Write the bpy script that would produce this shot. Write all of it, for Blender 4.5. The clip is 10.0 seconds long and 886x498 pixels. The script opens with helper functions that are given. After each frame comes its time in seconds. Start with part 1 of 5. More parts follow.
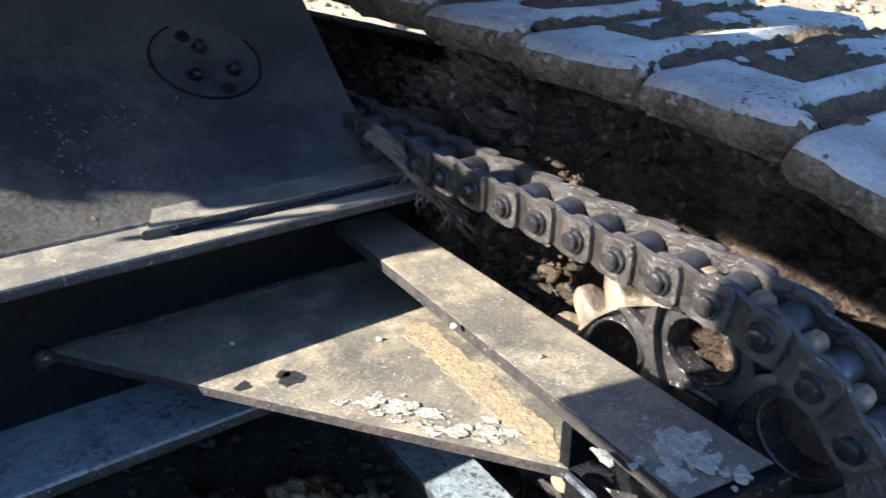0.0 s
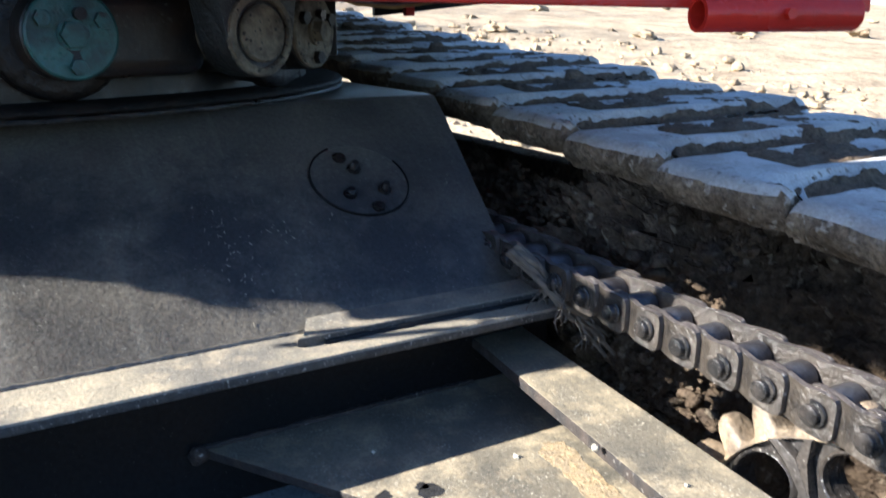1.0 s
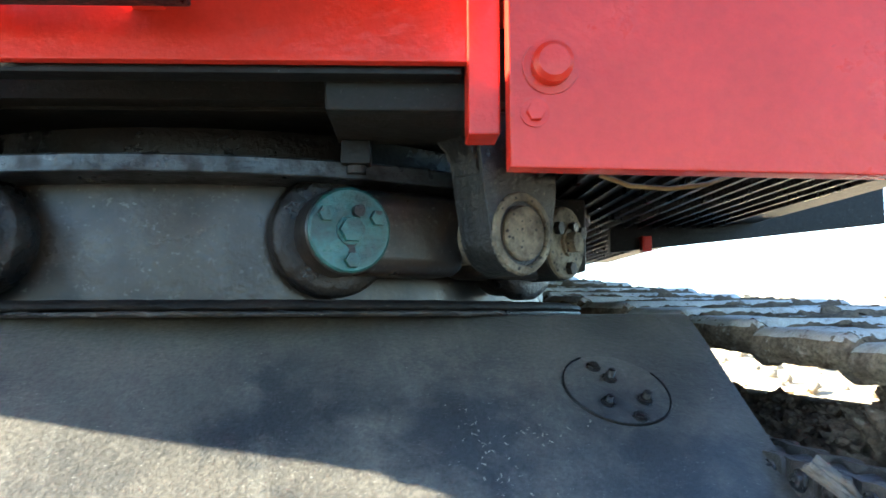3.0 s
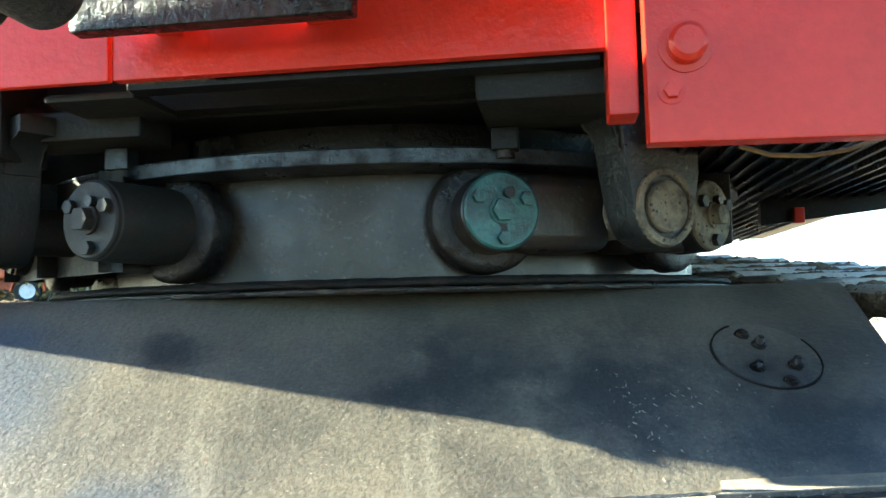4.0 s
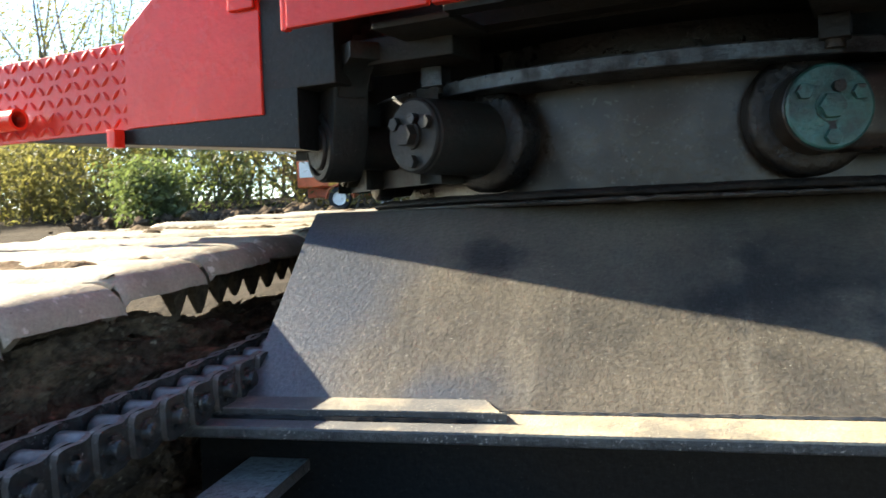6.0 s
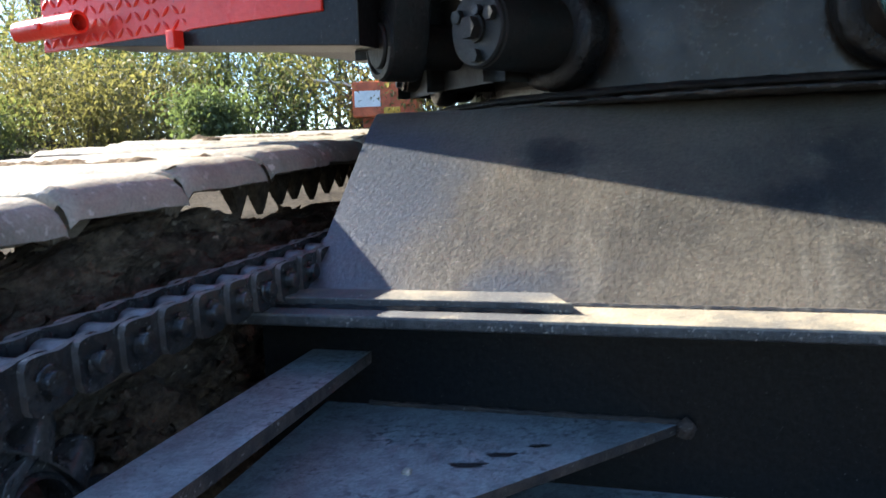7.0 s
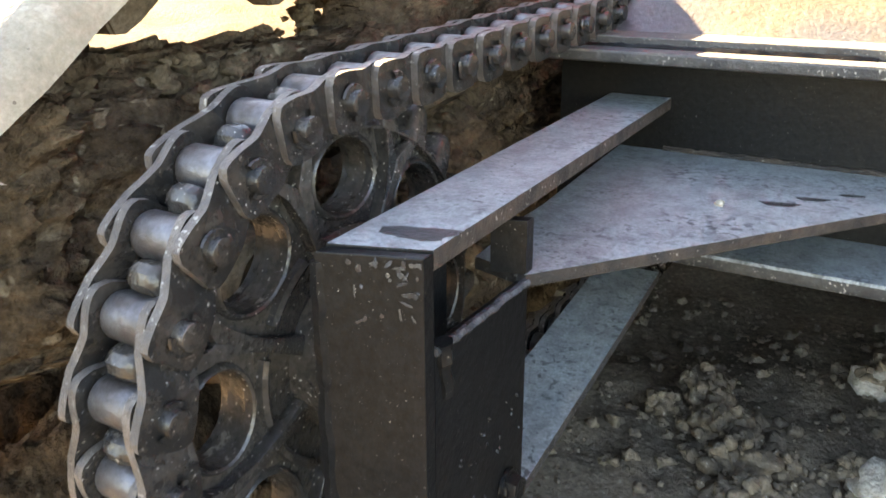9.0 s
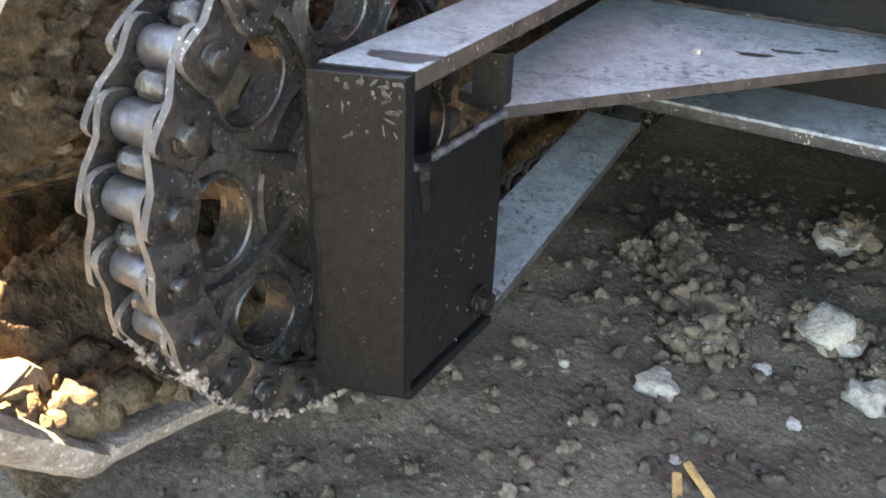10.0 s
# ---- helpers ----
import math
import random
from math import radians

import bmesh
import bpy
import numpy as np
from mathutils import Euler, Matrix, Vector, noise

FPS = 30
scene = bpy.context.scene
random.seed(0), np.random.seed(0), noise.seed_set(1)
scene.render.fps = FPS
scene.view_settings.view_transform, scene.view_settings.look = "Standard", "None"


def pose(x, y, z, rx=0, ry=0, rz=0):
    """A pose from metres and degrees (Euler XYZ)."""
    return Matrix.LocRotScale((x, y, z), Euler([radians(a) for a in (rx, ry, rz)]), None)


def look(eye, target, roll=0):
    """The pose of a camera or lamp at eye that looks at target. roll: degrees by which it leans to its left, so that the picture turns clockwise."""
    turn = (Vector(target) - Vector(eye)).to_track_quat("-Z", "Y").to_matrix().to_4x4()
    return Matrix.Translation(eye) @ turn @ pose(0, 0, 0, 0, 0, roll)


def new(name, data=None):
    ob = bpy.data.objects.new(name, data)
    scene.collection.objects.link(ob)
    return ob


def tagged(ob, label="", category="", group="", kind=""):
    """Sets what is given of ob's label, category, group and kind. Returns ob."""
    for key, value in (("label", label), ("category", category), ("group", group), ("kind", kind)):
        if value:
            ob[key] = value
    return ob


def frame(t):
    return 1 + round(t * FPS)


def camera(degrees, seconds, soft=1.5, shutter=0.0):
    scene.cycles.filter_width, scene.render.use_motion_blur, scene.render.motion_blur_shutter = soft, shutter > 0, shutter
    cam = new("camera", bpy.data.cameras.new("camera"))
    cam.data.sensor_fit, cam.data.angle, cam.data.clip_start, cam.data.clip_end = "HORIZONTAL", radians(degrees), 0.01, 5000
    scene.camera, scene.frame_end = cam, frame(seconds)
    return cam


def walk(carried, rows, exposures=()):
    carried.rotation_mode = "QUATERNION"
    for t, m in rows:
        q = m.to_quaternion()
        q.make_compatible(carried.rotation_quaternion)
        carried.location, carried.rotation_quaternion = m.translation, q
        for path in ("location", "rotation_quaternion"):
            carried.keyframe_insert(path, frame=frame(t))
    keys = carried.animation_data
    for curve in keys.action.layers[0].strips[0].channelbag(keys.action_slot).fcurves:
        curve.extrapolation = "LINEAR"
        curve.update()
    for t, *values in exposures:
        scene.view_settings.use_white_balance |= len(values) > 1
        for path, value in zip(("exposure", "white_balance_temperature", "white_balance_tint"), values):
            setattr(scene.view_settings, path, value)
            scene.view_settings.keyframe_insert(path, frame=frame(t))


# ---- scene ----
cam = camera(56.7, 10.0, shutter=0.25)
EXPOSURES = [(0.0, 2.50, 5300, 11), (0.5, 2.25, 5200, 11), (1.0, 2.55, 5300, 10), (1.5, 3.55, 6000, 12), (2.0, 4.20, 7000, 12), (2.5, 4.15, 7000, 9), (3.0, 4.35, 5800, 0), (4.5, 3.78, 6200, -9), (5.0, 3.68, 6300, -9), (5.5, 3.40, 6700, 0), (7.0, 2.95, 5700, 8), (7.5, 3.95, 6200, 10), (8.0, 4.65, 7400, 9), (8.5, 5.00, 8800, 12), (9.0, 5.10, 10000, 14), (9.5, 4.60, 10300, 15), (10.0, 5.33, 9800, 14)]
PATH = [
    (0, (0.029, -0.967, 1.017), (1.167, 0.476, 0.229), 0.6),
    (0.5, (-0.006, -0.961, 1.017), (1.0, 0.619, 0.317), 0.2),
    (1, (-0.016, -0.968, 1.036), (0.94, 0.705, 0.5), -0.2),
    (1.5, (-0.023, -0.967, 1.058), (0.829, 0.813, 0.736), 0.2),
    (2, (-0.035, -0.963, 1.055), (0.726, 0.87, 0.81), 0.5),
    (2.5, (-0.077, -0.936, 1.024), (0.588, 0.946, 0.885), -0.4),
    (3, (-0.088, -0.876, 0.89), (0.479, 1.034, 1.055), -0.3),
    (3.2, (-0.095, -0.896, 0.867), (0.38, 1.039, 1.044), -1.1),
    (4.3, (-0.128, -0.978, 0.864), (0.039, 1.011, 1.0), -1.0),
    (4.5, (-0.138, -0.976, 0.856), (-0.004, 1.015, 0.999), -0.8),
    (5, (-0.132, -0.988, 0.856), (-0.162, 1.009, 0.975), -0.5),
    (5.5, (-0.152, -0.992, 0.867), (-0.394, 0.993, 0.907), -1.6),
    (5.7, (-0.156, -0.995, 0.875), (-0.495, 0.976, 0.867), -1.9),
    (6.8, (-0.145, -0.981, 0.838), (-0.767, 0.909, 0.64), -2.3),
    (7, (-0.176, -0.973, 0.814), (-0.771, 0.923, 0.585), -1.9),
    (7.5, (-0.236, -0.972, 0.775), (-0.926, 0.866, 0.393), 0.3),
    (8, (-0.294, -0.994, 0.742), (-1.162, 0.728, 0.214), 1.0),
    (8.5, (-0.306, -1.045, 0.738), (-1.284, 0.586, 0.12), 0.4),
    (9, (-0.281, -1.095, 0.751), (-1.266, 0.498, 0.05), -0.4),
    (9.5, (-0.243, -1.145, 0.755), (-1.205, 0.382, -0.107), -0.2),
    (10, (-0.227, -1.151, 0.743), (-1.131, 0.33, -0.253), 2.0),
]
walk(cam, [(t, look(eye, target, roll)) for t, eye, target, roll in PATH], EXPOSURES)

# ---- world, sun, exposure ----
SUN_TO = Vector((-1.0, 0.255, 0.57)).normalized()
world = bpy.data.worlds.new("sky")
scene.world = world
world.use_nodes = True
wn = world.node_tree
sky = wn.nodes.new("ShaderNodeTexSky")
sky.sky_type = "NISHITA"
sky.sun_disc = False
sky.sun_elevation = math.asin(SUN_TO.z)
sky.sun_rotation = math.atan2(SUN_TO.x, SUN_TO.y)
sky.air_density, sky.dust_density, sky.ozone_density = 0.85, 0.3, 2.4
wn.links.new(sky.outputs[0], wn.nodes["Background"].inputs[0])
wn.nodes["Background"].inputs[1].default_value = 0.06
sun = new("sun", bpy.data.lights.new("sun", "SUN"))
sun.data.energy, sun.data.angle, sun.data.color = 4.2, radians(0.5), (1.0, 0.87, 0.68)
sun.matrix_world = look((-8, 4, 6), Vector((-8, 4, 6)) - SUN_TO)

# ---- materials ----


def mat(name, base, rough=0.6, metal=0.0, second=None, scale=6.0, mix=(0.4, 0.65), grain=120.0, grain_amt=0.25,
        bump=0.15, bump_scale=90.0, dust=None, dust_amt=0.0, dust_scale=14.0, coat=0.0, spots=None, rough2=None, specks=None, streak=None, spec=0.5, depth=0.01, swell=None, stains_and_sheen=None, coat_rough=0.15):
    """A node material: two colours mixed by a broad noise, a fine grain, dust on top by a middle noise, and relief."""
    m = bpy.data.materials.new(name)
    m.use_nodes = True
    nt = m.node_tree
    L, N = nt.links.new, nt.nodes.new
    b = nt.nodes["Principled BSDF"]
    geo = N("ShaderNodeNewGeometry")
    info = N("ShaderNodeObjectInfo")
    shift = N("ShaderNodeVectorMath")
    shift.operation = "MULTIPLY_ADD"
    comb = N("ShaderNodeCombineXYZ")
    for i in range(3):
        L(info.outputs["Random"], comb.inputs[i])
    L(comb.outputs[0], shift.inputs[0])
    shift.inputs[1].default_value = (7.0, 5.0, 3.0)
    L(geo.outputs["Position"], shift.inputs[2])

    def noise_tex(s, detail=6.0, r=0.6):
        n = N("ShaderNodeTexNoise")
        n.inputs["Scale"].default_value = s
        n.inputs["Detail"].default_value = detail
        n.inputs["Roughness"].default_value = r
        L(shift.outputs[0], n.inputs["Vector"])
        return n.outputs["Fac"]

    def ramp(fac, lo, hi):
        r = N("ShaderNodeMapRange")
        r.inputs["From Min"].default_value, r.inputs["From Max"].default_value = lo, hi
        L(fac, r.inputs["Value"])
        return r.outputs[0]

    def mixed(fac, a, c, kind="MIX"):
        x = N("ShaderNodeMix")
        x.data_type, x.blend_type = "RGBA", kind
        for sock, val in ((x.inputs[0], fac), (x.inputs[6], a), (x.inputs[7], c)):
            if isinstance(val, (int, float)):
                sock.default_value = val
            elif isinstance(val, tuple):
                sock.default_value = (*val, 1.0)
            else:
                L(val, sock)
        return x.outputs[2]

    broad = noise_tex(scale)
    col = mixed(ramp(broad, *mix), base, second or tuple(c * 0.6 for c in base))
    fine = noise_tex(grain, 3.0, 0.7)
    if dust:
        mid = noise_tex(dust_scale, 8.0, 0.68)
        sep = N("ShaderNodeSeparateXYZ")
        L(geo.outputs["Normal"], sep.inputs[0])
        d = N("ShaderNodeMath")
        d.operation = "MULTIPLY"
        L(ramp(mid, 0.62 - 0.35 * dust_amt, 0.78 - 0.2 * dust_amt), d.inputs[0])
        d.inputs[1].default_value = min(1.0, 0.35 + 0.6 * dust_amt)
        up = N("ShaderNodeMath")
        up.operation = "MULTIPLY"
        L(d.outputs[0], up.inputs[0])
        L(ramp(sep.outputs[2], -0.1, 0.7), up.inputs[1])
        col = mixed(up.outputs[0], col, dust)
        rr = N("ShaderNodeMix")
        L(up.outputs[0], rr.inputs[0])
        rr.inputs[2].default_value, rr.inputs[3].default_value = rough, 0.95
        L(rr.outputs[0], b.inputs["Roughness"])
    else:
        rr = N("ShaderNodeMix")
        L(ramp(broad, 0.3, 0.7), rr.inputs[0])
        rr.inputs[2].default_value, rr.inputs[3].default_value = rough, rough2 if rough2 is not None else min(1.0, rough * 1.35)
        L(rr.outputs[0], b.inputs["Roughness"])
    if spots:
        v = N("ShaderNodeTexVoronoi")
        v.inputs["Scale"].default_value = spots[1]
        L(shift.outputs[0], v.inputs["Vector"])
        lim = N("ShaderNodeMath")
        lim.operation = "LESS_THAN"
        L(v.outputs["Distance"], lim.inputs[0])
        lim.inputs[1].default_value = spots[2]
        col = mixed(lim.outputs[0], col, spots[0])
    if streak:
        # runs down the slope: noise drawn out along it
        mp = N("ShaderNodeVectorMath")
        mp.operation = "MULTIPLY"
        L(shift.outputs[0], mp.inputs[0])
        mp.inputs[1].default_value = (streak[1], 2.0, 2.0)
        n = N("ShaderNodeTexNoise")
        n.inputs["Scale"].default_value, n.inputs["Detail"].default_value = 1.0, 5.0
        L(mp.outputs[0], n.inputs["Vector"])
        k = N("ShaderNodeMath")
        k.operation = "MULTIPLY"
        L(ramp(n.outputs["Fac"], 0.55, 0.8), k.inputs[0])
        k.inputs[1].default_value = streak[2]
        col = mixed(k.outputs[0], col, streak[0])
    for zone in stains_and_sheen or ():
        # oil spread round a few places, or painted sky sheen and shade, with an uneven edge: (colour, depth, [(place,
        # reach), ...])
        total = None
        for place, reach in zone[2]:
            dist = N("ShaderNodeVectorMath")
            dist.operation = "DISTANCE"
            L(geo.outputs["Position"], dist.inputs[0])
            dist.inputs[1].default_value = place
            near = N("ShaderNodeMapRange")
            near.inputs["From Min"].default_value, near.inputs["From Max"].default_value = 0.0, reach
            near.inputs["To Min"].default_value, near.inputs["To Max"].default_value = 1.0, 0.0
            L(dist.outputs["Value"], near.inputs["Value"])
            if total is None:
                total = near.outputs[0]
            else:
                mx = N("ShaderNodeMath")
                mx.operation = "MAXIMUM"
                L(total, mx.inputs[0])
                L(near.outputs[0], mx.inputs[1])
                total = mx.outputs[0]
        wob = N("ShaderNodeMath")
        wob.operation = "MULTIPLY_ADD"
        L(noise_tex(*(zone[3] if len(zone) > 3 else (11.0, 9.0, 0.74))), wob.inputs[0])
        wob.inputs[1].default_value = 2.4
        L(total, wob.inputs[2])
        amt = N("ShaderNodeMath")
        amt.operation = "MULTIPLY"
        L(ramp(wob.outputs[0], 1.55, 2.05), amt.inputs[0])
        amt.inputs[1].default_value = zone[1]
        col = mixed(amt.outputs[0], col, zone[0])
    if specks:
        # many small bits of grit, thicker in some places than in others
        k = N("ShaderNodeMath")
        k.operation = "MULTIPLY"
        L(ramp(noise_tex(specks[1], 2.0, 0.5), specks[2], specks[2] + (specks[3] if len(specks) > 3 else 0.05)), k.inputs[0])
        L(ramp(noise_tex(specks[1] * 0.07, 4.0, 0.6), 0.4, 0.6), k.inputs[1])
        col = mixed(k.outputs[0], col, specks[0])
    shade = N("ShaderNodeMapRange")
    shade.inputs["To Min"].default_value, shade.inputs["To Max"].default_value = 1 - grain_amt, 1 + grain_amt
    shade.inputs["From Min"].default_value, shade.inputs["From Max"].default_value = 0.3, 0.7
    L(fine, shade.inputs["Value"])
    sc = N("ShaderNodeVectorMath")
    sc.operation = "SCALE"
    L(col, sc.inputs[0])
    L(shade.outputs[0], sc.inputs["Scale"])
    L(sc.outputs[0], b.inputs["Base Color"])
    b.inputs["Metallic"].default_value = metal
    b.inputs["Coat Weight"].default_value = coat
    b.inputs["Coat Roughness"].default_value = coat_rough
    bp = N("ShaderNodeBump")
    bp.inputs["Strength"].default_value = bump
    bp.inputs["Distance"].default_value = depth
    b.inputs["Specular IOR Level"].default_value = spec
    bn = noise_tex(bump_scale, 5.0, 0.62)
    L(bn, bp.inputs["Height"])
    if swell:
        big = N("ShaderNodeBump")
        big.inputs["Strength"].default_value, big.inputs["Distance"].default_value = swell[1], swell[2]
        L(noise_tex(swell[0], 3.0, 0.5), big.inputs["Height"])
        L(big.outputs[0], bp.inputs["Normal"])
    L(bp.outputs[0], b.inputs["Normal"])
    L(bp.outputs[0], b.inputs["Coat Normal"])
    return m


# first zone paints the sky's blue sheen on the left, second is oil
M_PLATE = mat("black_painted_plate", (0.1, 0.088, 0.07), 0.31, second=(0.055, 0.051, 0.044), scale=4.2, mix=(0.4, 0.64), dust=(0.17, 0.15, 0.118), dust_amt=0.14, dust_scale=60, bump=0.24, bump_scale=130, grain=150, grain_amt=0.34, specks=((0.3, 0.28, 0.24), 330, 0.68), streak=((0.17, 0.158, 0.132), 42.0, 0.45), swell=(55, 0.03, 0.012), stains_and_sheen=[((0.046, 0.053, 0.066), 0.88, [((-0.7, 0.1, 0.64), 0.5), ((-0.74, 0.3, 0.77), 0.42), ((-0.42, 0.07, 0.62), 0.2)], (3.5, 3.0, 0.5)), ((0.018, 0.02, 0.023), 0.8, [((0.02, 0.28, 0.76), 0.24), ((0.28, 0.25, 0.74), 0.28), ((0.55, 0.17, 0.685), 0.3), ((-0.4, 0.36, 0.81), 0.12)])])
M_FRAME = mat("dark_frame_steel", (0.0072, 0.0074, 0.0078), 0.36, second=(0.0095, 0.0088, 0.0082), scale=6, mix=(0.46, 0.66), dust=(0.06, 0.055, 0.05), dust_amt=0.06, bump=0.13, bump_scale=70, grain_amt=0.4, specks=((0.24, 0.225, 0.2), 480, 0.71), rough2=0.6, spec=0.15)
M_TOP = mat("dusty_steel_top", (0.27, 0.302, 0.306), 0.42, second=(0.17, 0.186, 0.19), scale=34, mix=(0.42, 0.66), dust=(0.33, 0.31, 0.27), dust_amt=0.1, dust_scale=60, bump=0.3, bump_scale=150, grain=240, grain_amt=0.36, spots=((0.06, 0.064, 0.068), 60, 0.09), specks=((0.06, 0.066, 0.07), 105, 0.55, 0.08), spec=0.5, streak=((0.07, 0.075, 0.08), 22.0, 0.6))
M_TAN = mat("tan_dusty_steel", (0.2, 0.17, 0.12), 0.5, second=(0.105, 0.094, 0.074), scale=9, mix=(0.36, 0.66), dust=(0.48, 0.38, 0.23), dust_amt=0.4, dust_scale=16, bump=0.2, bump_scale=190, grain=210, grain_amt=0.28, spots=None, specks=((0.55, 0.5, 0.4), 300, 0.62, 0.1), spec=0.5)
# tan dust, with dim blue shade painted over the left end
M_FLANGE = mat("flange_under_tan_dust", (0.25, 0.215, 0.155), 0.6, second=(0.13, 0.118, 0.098), scale=6, mix=(0.42, 0.62), dust=(0.42, 0.34, 0.22), dust_amt=0.42, dust_scale=18, bump=0.25, bump_scale=180, grain=220, grain_amt=0.3, specks=((0.5, 0.46, 0.39), 300, 0.66), stains_and_sheen=[((0.05, 0.054, 0.062), 0.88, [((-0.7, 0.05, 0.61), 0.45), ((-0.45, 0.05, 0.61), 0.3)], (6.0, 5.0, 0.6))])
M_LINKEDGE = mat("worn_link_edge", (0.105, 0.087, 0.076), 0.42, second=(0.05, 0.042, 0.037), scale=30, bump=0.5, bump_scale=140, grain_amt=0.4, specks=((0.3, 0.28, 0.25), 160, 0.62))
M_GREASE = mat("greasy_black_iron", (0.0065, 0.0065, 0.007), 0.22, second=(0.015, 0.011, 0.008), scale=14, bump=0.5, bump_scale=70, rough2=0.42, spec=0.32, swell=(24, 0.15, 0.02))
M_CRUST = mat("flaking_brown_crust", (0.012, 0.0105, 0.009), 0.24, second=(0.045, 0.033, 0.022), scale=30, mix=(0.46, 0.62), bump=0.8, bump_scale=110, rough2=0.5, spec=0.45, specks=((0.12, 0.1, 0.08), 180, 0.62))
M_CAKE = mat("matte_caked_grease", (0.0075, 0.0068, 0.006), 0.62, second=(0.016, 0.012, 0.009), scale=22, mix=(0.44, 0.62), bump=0.5, bump_scale=80, rough2=0.75, spec=0.12, specks=((0.05, 0.042, 0.034), 170, 0.64))
M_DULL = mat("dull_black_iron", (0.0092, 0.0102, 0.0094), 0.46, second=(0.0145, 0.012, 0.0102), scale=18, bump=0.25, bump_scale=90, spec=0.2, specks=((0.07, 0.065, 0.058), 220, 0.68))
M_EARTH = mat("dark_earth", (0.055, 0.044, 0.032), 0.95, second=(0.035, 0.028, 0.02), scale=2.0, grain=30, grain_amt=0.4, bump=1.0, bump_scale=25, depth=0.03, spec=0.05)
M_RUST = mat("rusty_plate_edge", (0.045, 0.032, 0.024), 0.7, second=(0.02, 0.017, 0.015), scale=30, mix=(0.4, 0.6), bump=0.5, bump_scale=120, grain_amt=0.5, specks=((0.25, 0.23, 0.2), 200, 0.66))
M_HANGER = mat("pitted_dusty_casting", (0.0065, 0.007, 0.006), 0.26, second=(0.019, 0.0172, 0.012), scale=14, mix=(0.5, 0.72), bump=0.5, bump_scale=110, grain=160, grain_amt=0.5, spots=((0.003, 0.003, 0.003), 80, 0.16), rough2=0.5, specks=((0.11, 0.1, 0.072), 190, 0.63))
M_DRUM = mat("brown_oily_drum", (0.02, 0.0135, 0.0092), 0.2, second=(0.007, 0.0074, 0.0078), scale=8, mix=(0.44, 0.58), bump=0.14, bump_scale=46, rough2=0.5, spec=0.34, swell=(18, 0.03, 0.012), streak=((0.042, 0.029, 0.02), 5.0, 0.35), specks=((0.06, 0.056, 0.052), 120, 0.63))
M_BAND = mat("worn_grey_band", (0.035, 0.042, 0.047), 0.24, metal=0.45, second=(0.006, 0.006, 0.007), scale=26, mix=(0.46, 0.62), bump=0.3, bump_scale=80, spec=0.5, rough2=0.42)
M_RED = mat("red_gloss_paint", (0.5, 0.0255, 0.013), 0.24, second=(0.43, 0.022, 0.0115), scale=4, grain=60, grain_amt=0.08, bump=0.2, bump_scale=48, coat=0.08, coat_rough=0.06, rough2=0.34, spec=0.24, swell=(15, 0.12, 0.014), specks=((0.2, 0.015, 0.012), 60, 0.74))
M_GREEN = mat("teal_painted_cap", (0.018, 0.078, 0.07), 0.26, second=(0.007, 0.03, 0.03), scale=26, mix=(0.45, 0.62), bump=0.4, bump_scale=60, grain_amt=0.3, spots=((0.008, 0.009, 0.009), 30, 0.17), rough2=0.45, swell=(22, 0.15, 0.01))
M_CREAM = mat("cream_dusty_casting", (0.165, 0.142, 0.096), 0.7, second=(0.075, 0.066, 0.047), scale=26, mix=(0.42, 0.62), bump=0.7, bump_scale=120, spots=((0.02, 0.02, 0.017), 70, 0.2), specks=((0.03, 0.028, 0.022), 110, 0.62))
M_CHAIN = mat("oily_chain_steel", (0.018, 0.0178, 0.018), 0.26, metal=0.3, second=(0.045, 0.038, 0.033), scale=28, dust=(0.24, 0.21, 0.17), dust_amt=0.2, dust_scale=45, bump=0.16, bump_scale=110, grain_amt=0.35, spec=0.6, swell=(28, 0.05, 0.01), specks=((0.3, 0.28, 0.26), 240, 0.68))
M_CHAINDRY = mat("dusty_chain_steel", (0.055, 0.045, 0.035), 0.32, metal=0.15, second=(0.022, 0.019, 0.0165), scale=26, dust=(0.24, 0.185, 0.125), dust_amt=0.18, dust_scale=45, bump=0.5, bump_scale=130, grain_amt=0.4)
M_CASTDRY = mat("dusty_cast_sprocket", (0.27, 0.2, 0.125), 0.5, second=(0.075, 0.058, 0.042), scale=14, mix=(0.46, 0.64), dust=(0.4, 0.31, 0.2), dust_amt=0.3, dust_scale=28, bump=0.4, bump_scale=90, grain_amt=0.4)
M_ROLLER = mat("bright_worn_roller", (0.13, 0.127, 0.133), 0.33, metal=0.7, second=(0.07, 0.058, 0.054), scale=35, bump=0.2, bump_scale=100)
M_SPROCKET = mat("dark_cast_sprocket", (0.026, 0.0245, 0.0235), 0.22, second=(0.046, 0.039, 0.033), scale=10, dust=(0.26, 0.21, 0.15), dust_amt=0.1, dust_scale=28, bump=0.3, bump_scale=60, grain_amt=0.4, specks=((0.3, 0.28, 0.25), 240, 0.675), spec=0.5, swell=(30, 0.1, 0.01))
M_PAD = mat("dry_dusty_track_pad", (0.44, 0.42, 0.38), 0.8, second=(0.3, 0.28, 0.245), scale=9, mix=(0.42, 0.66), dust=(0.2, 0.15, 0.095), dust_amt=0.26, dust_scale=17, bump=0.4, bump_scale=80, grain=190, grain_amt=0.18, spots=((0.12, 0.095, 0.07), 21, 0.07), specks=((0.13, 0.1, 0.07), 75, 0.61), spec=0.2)
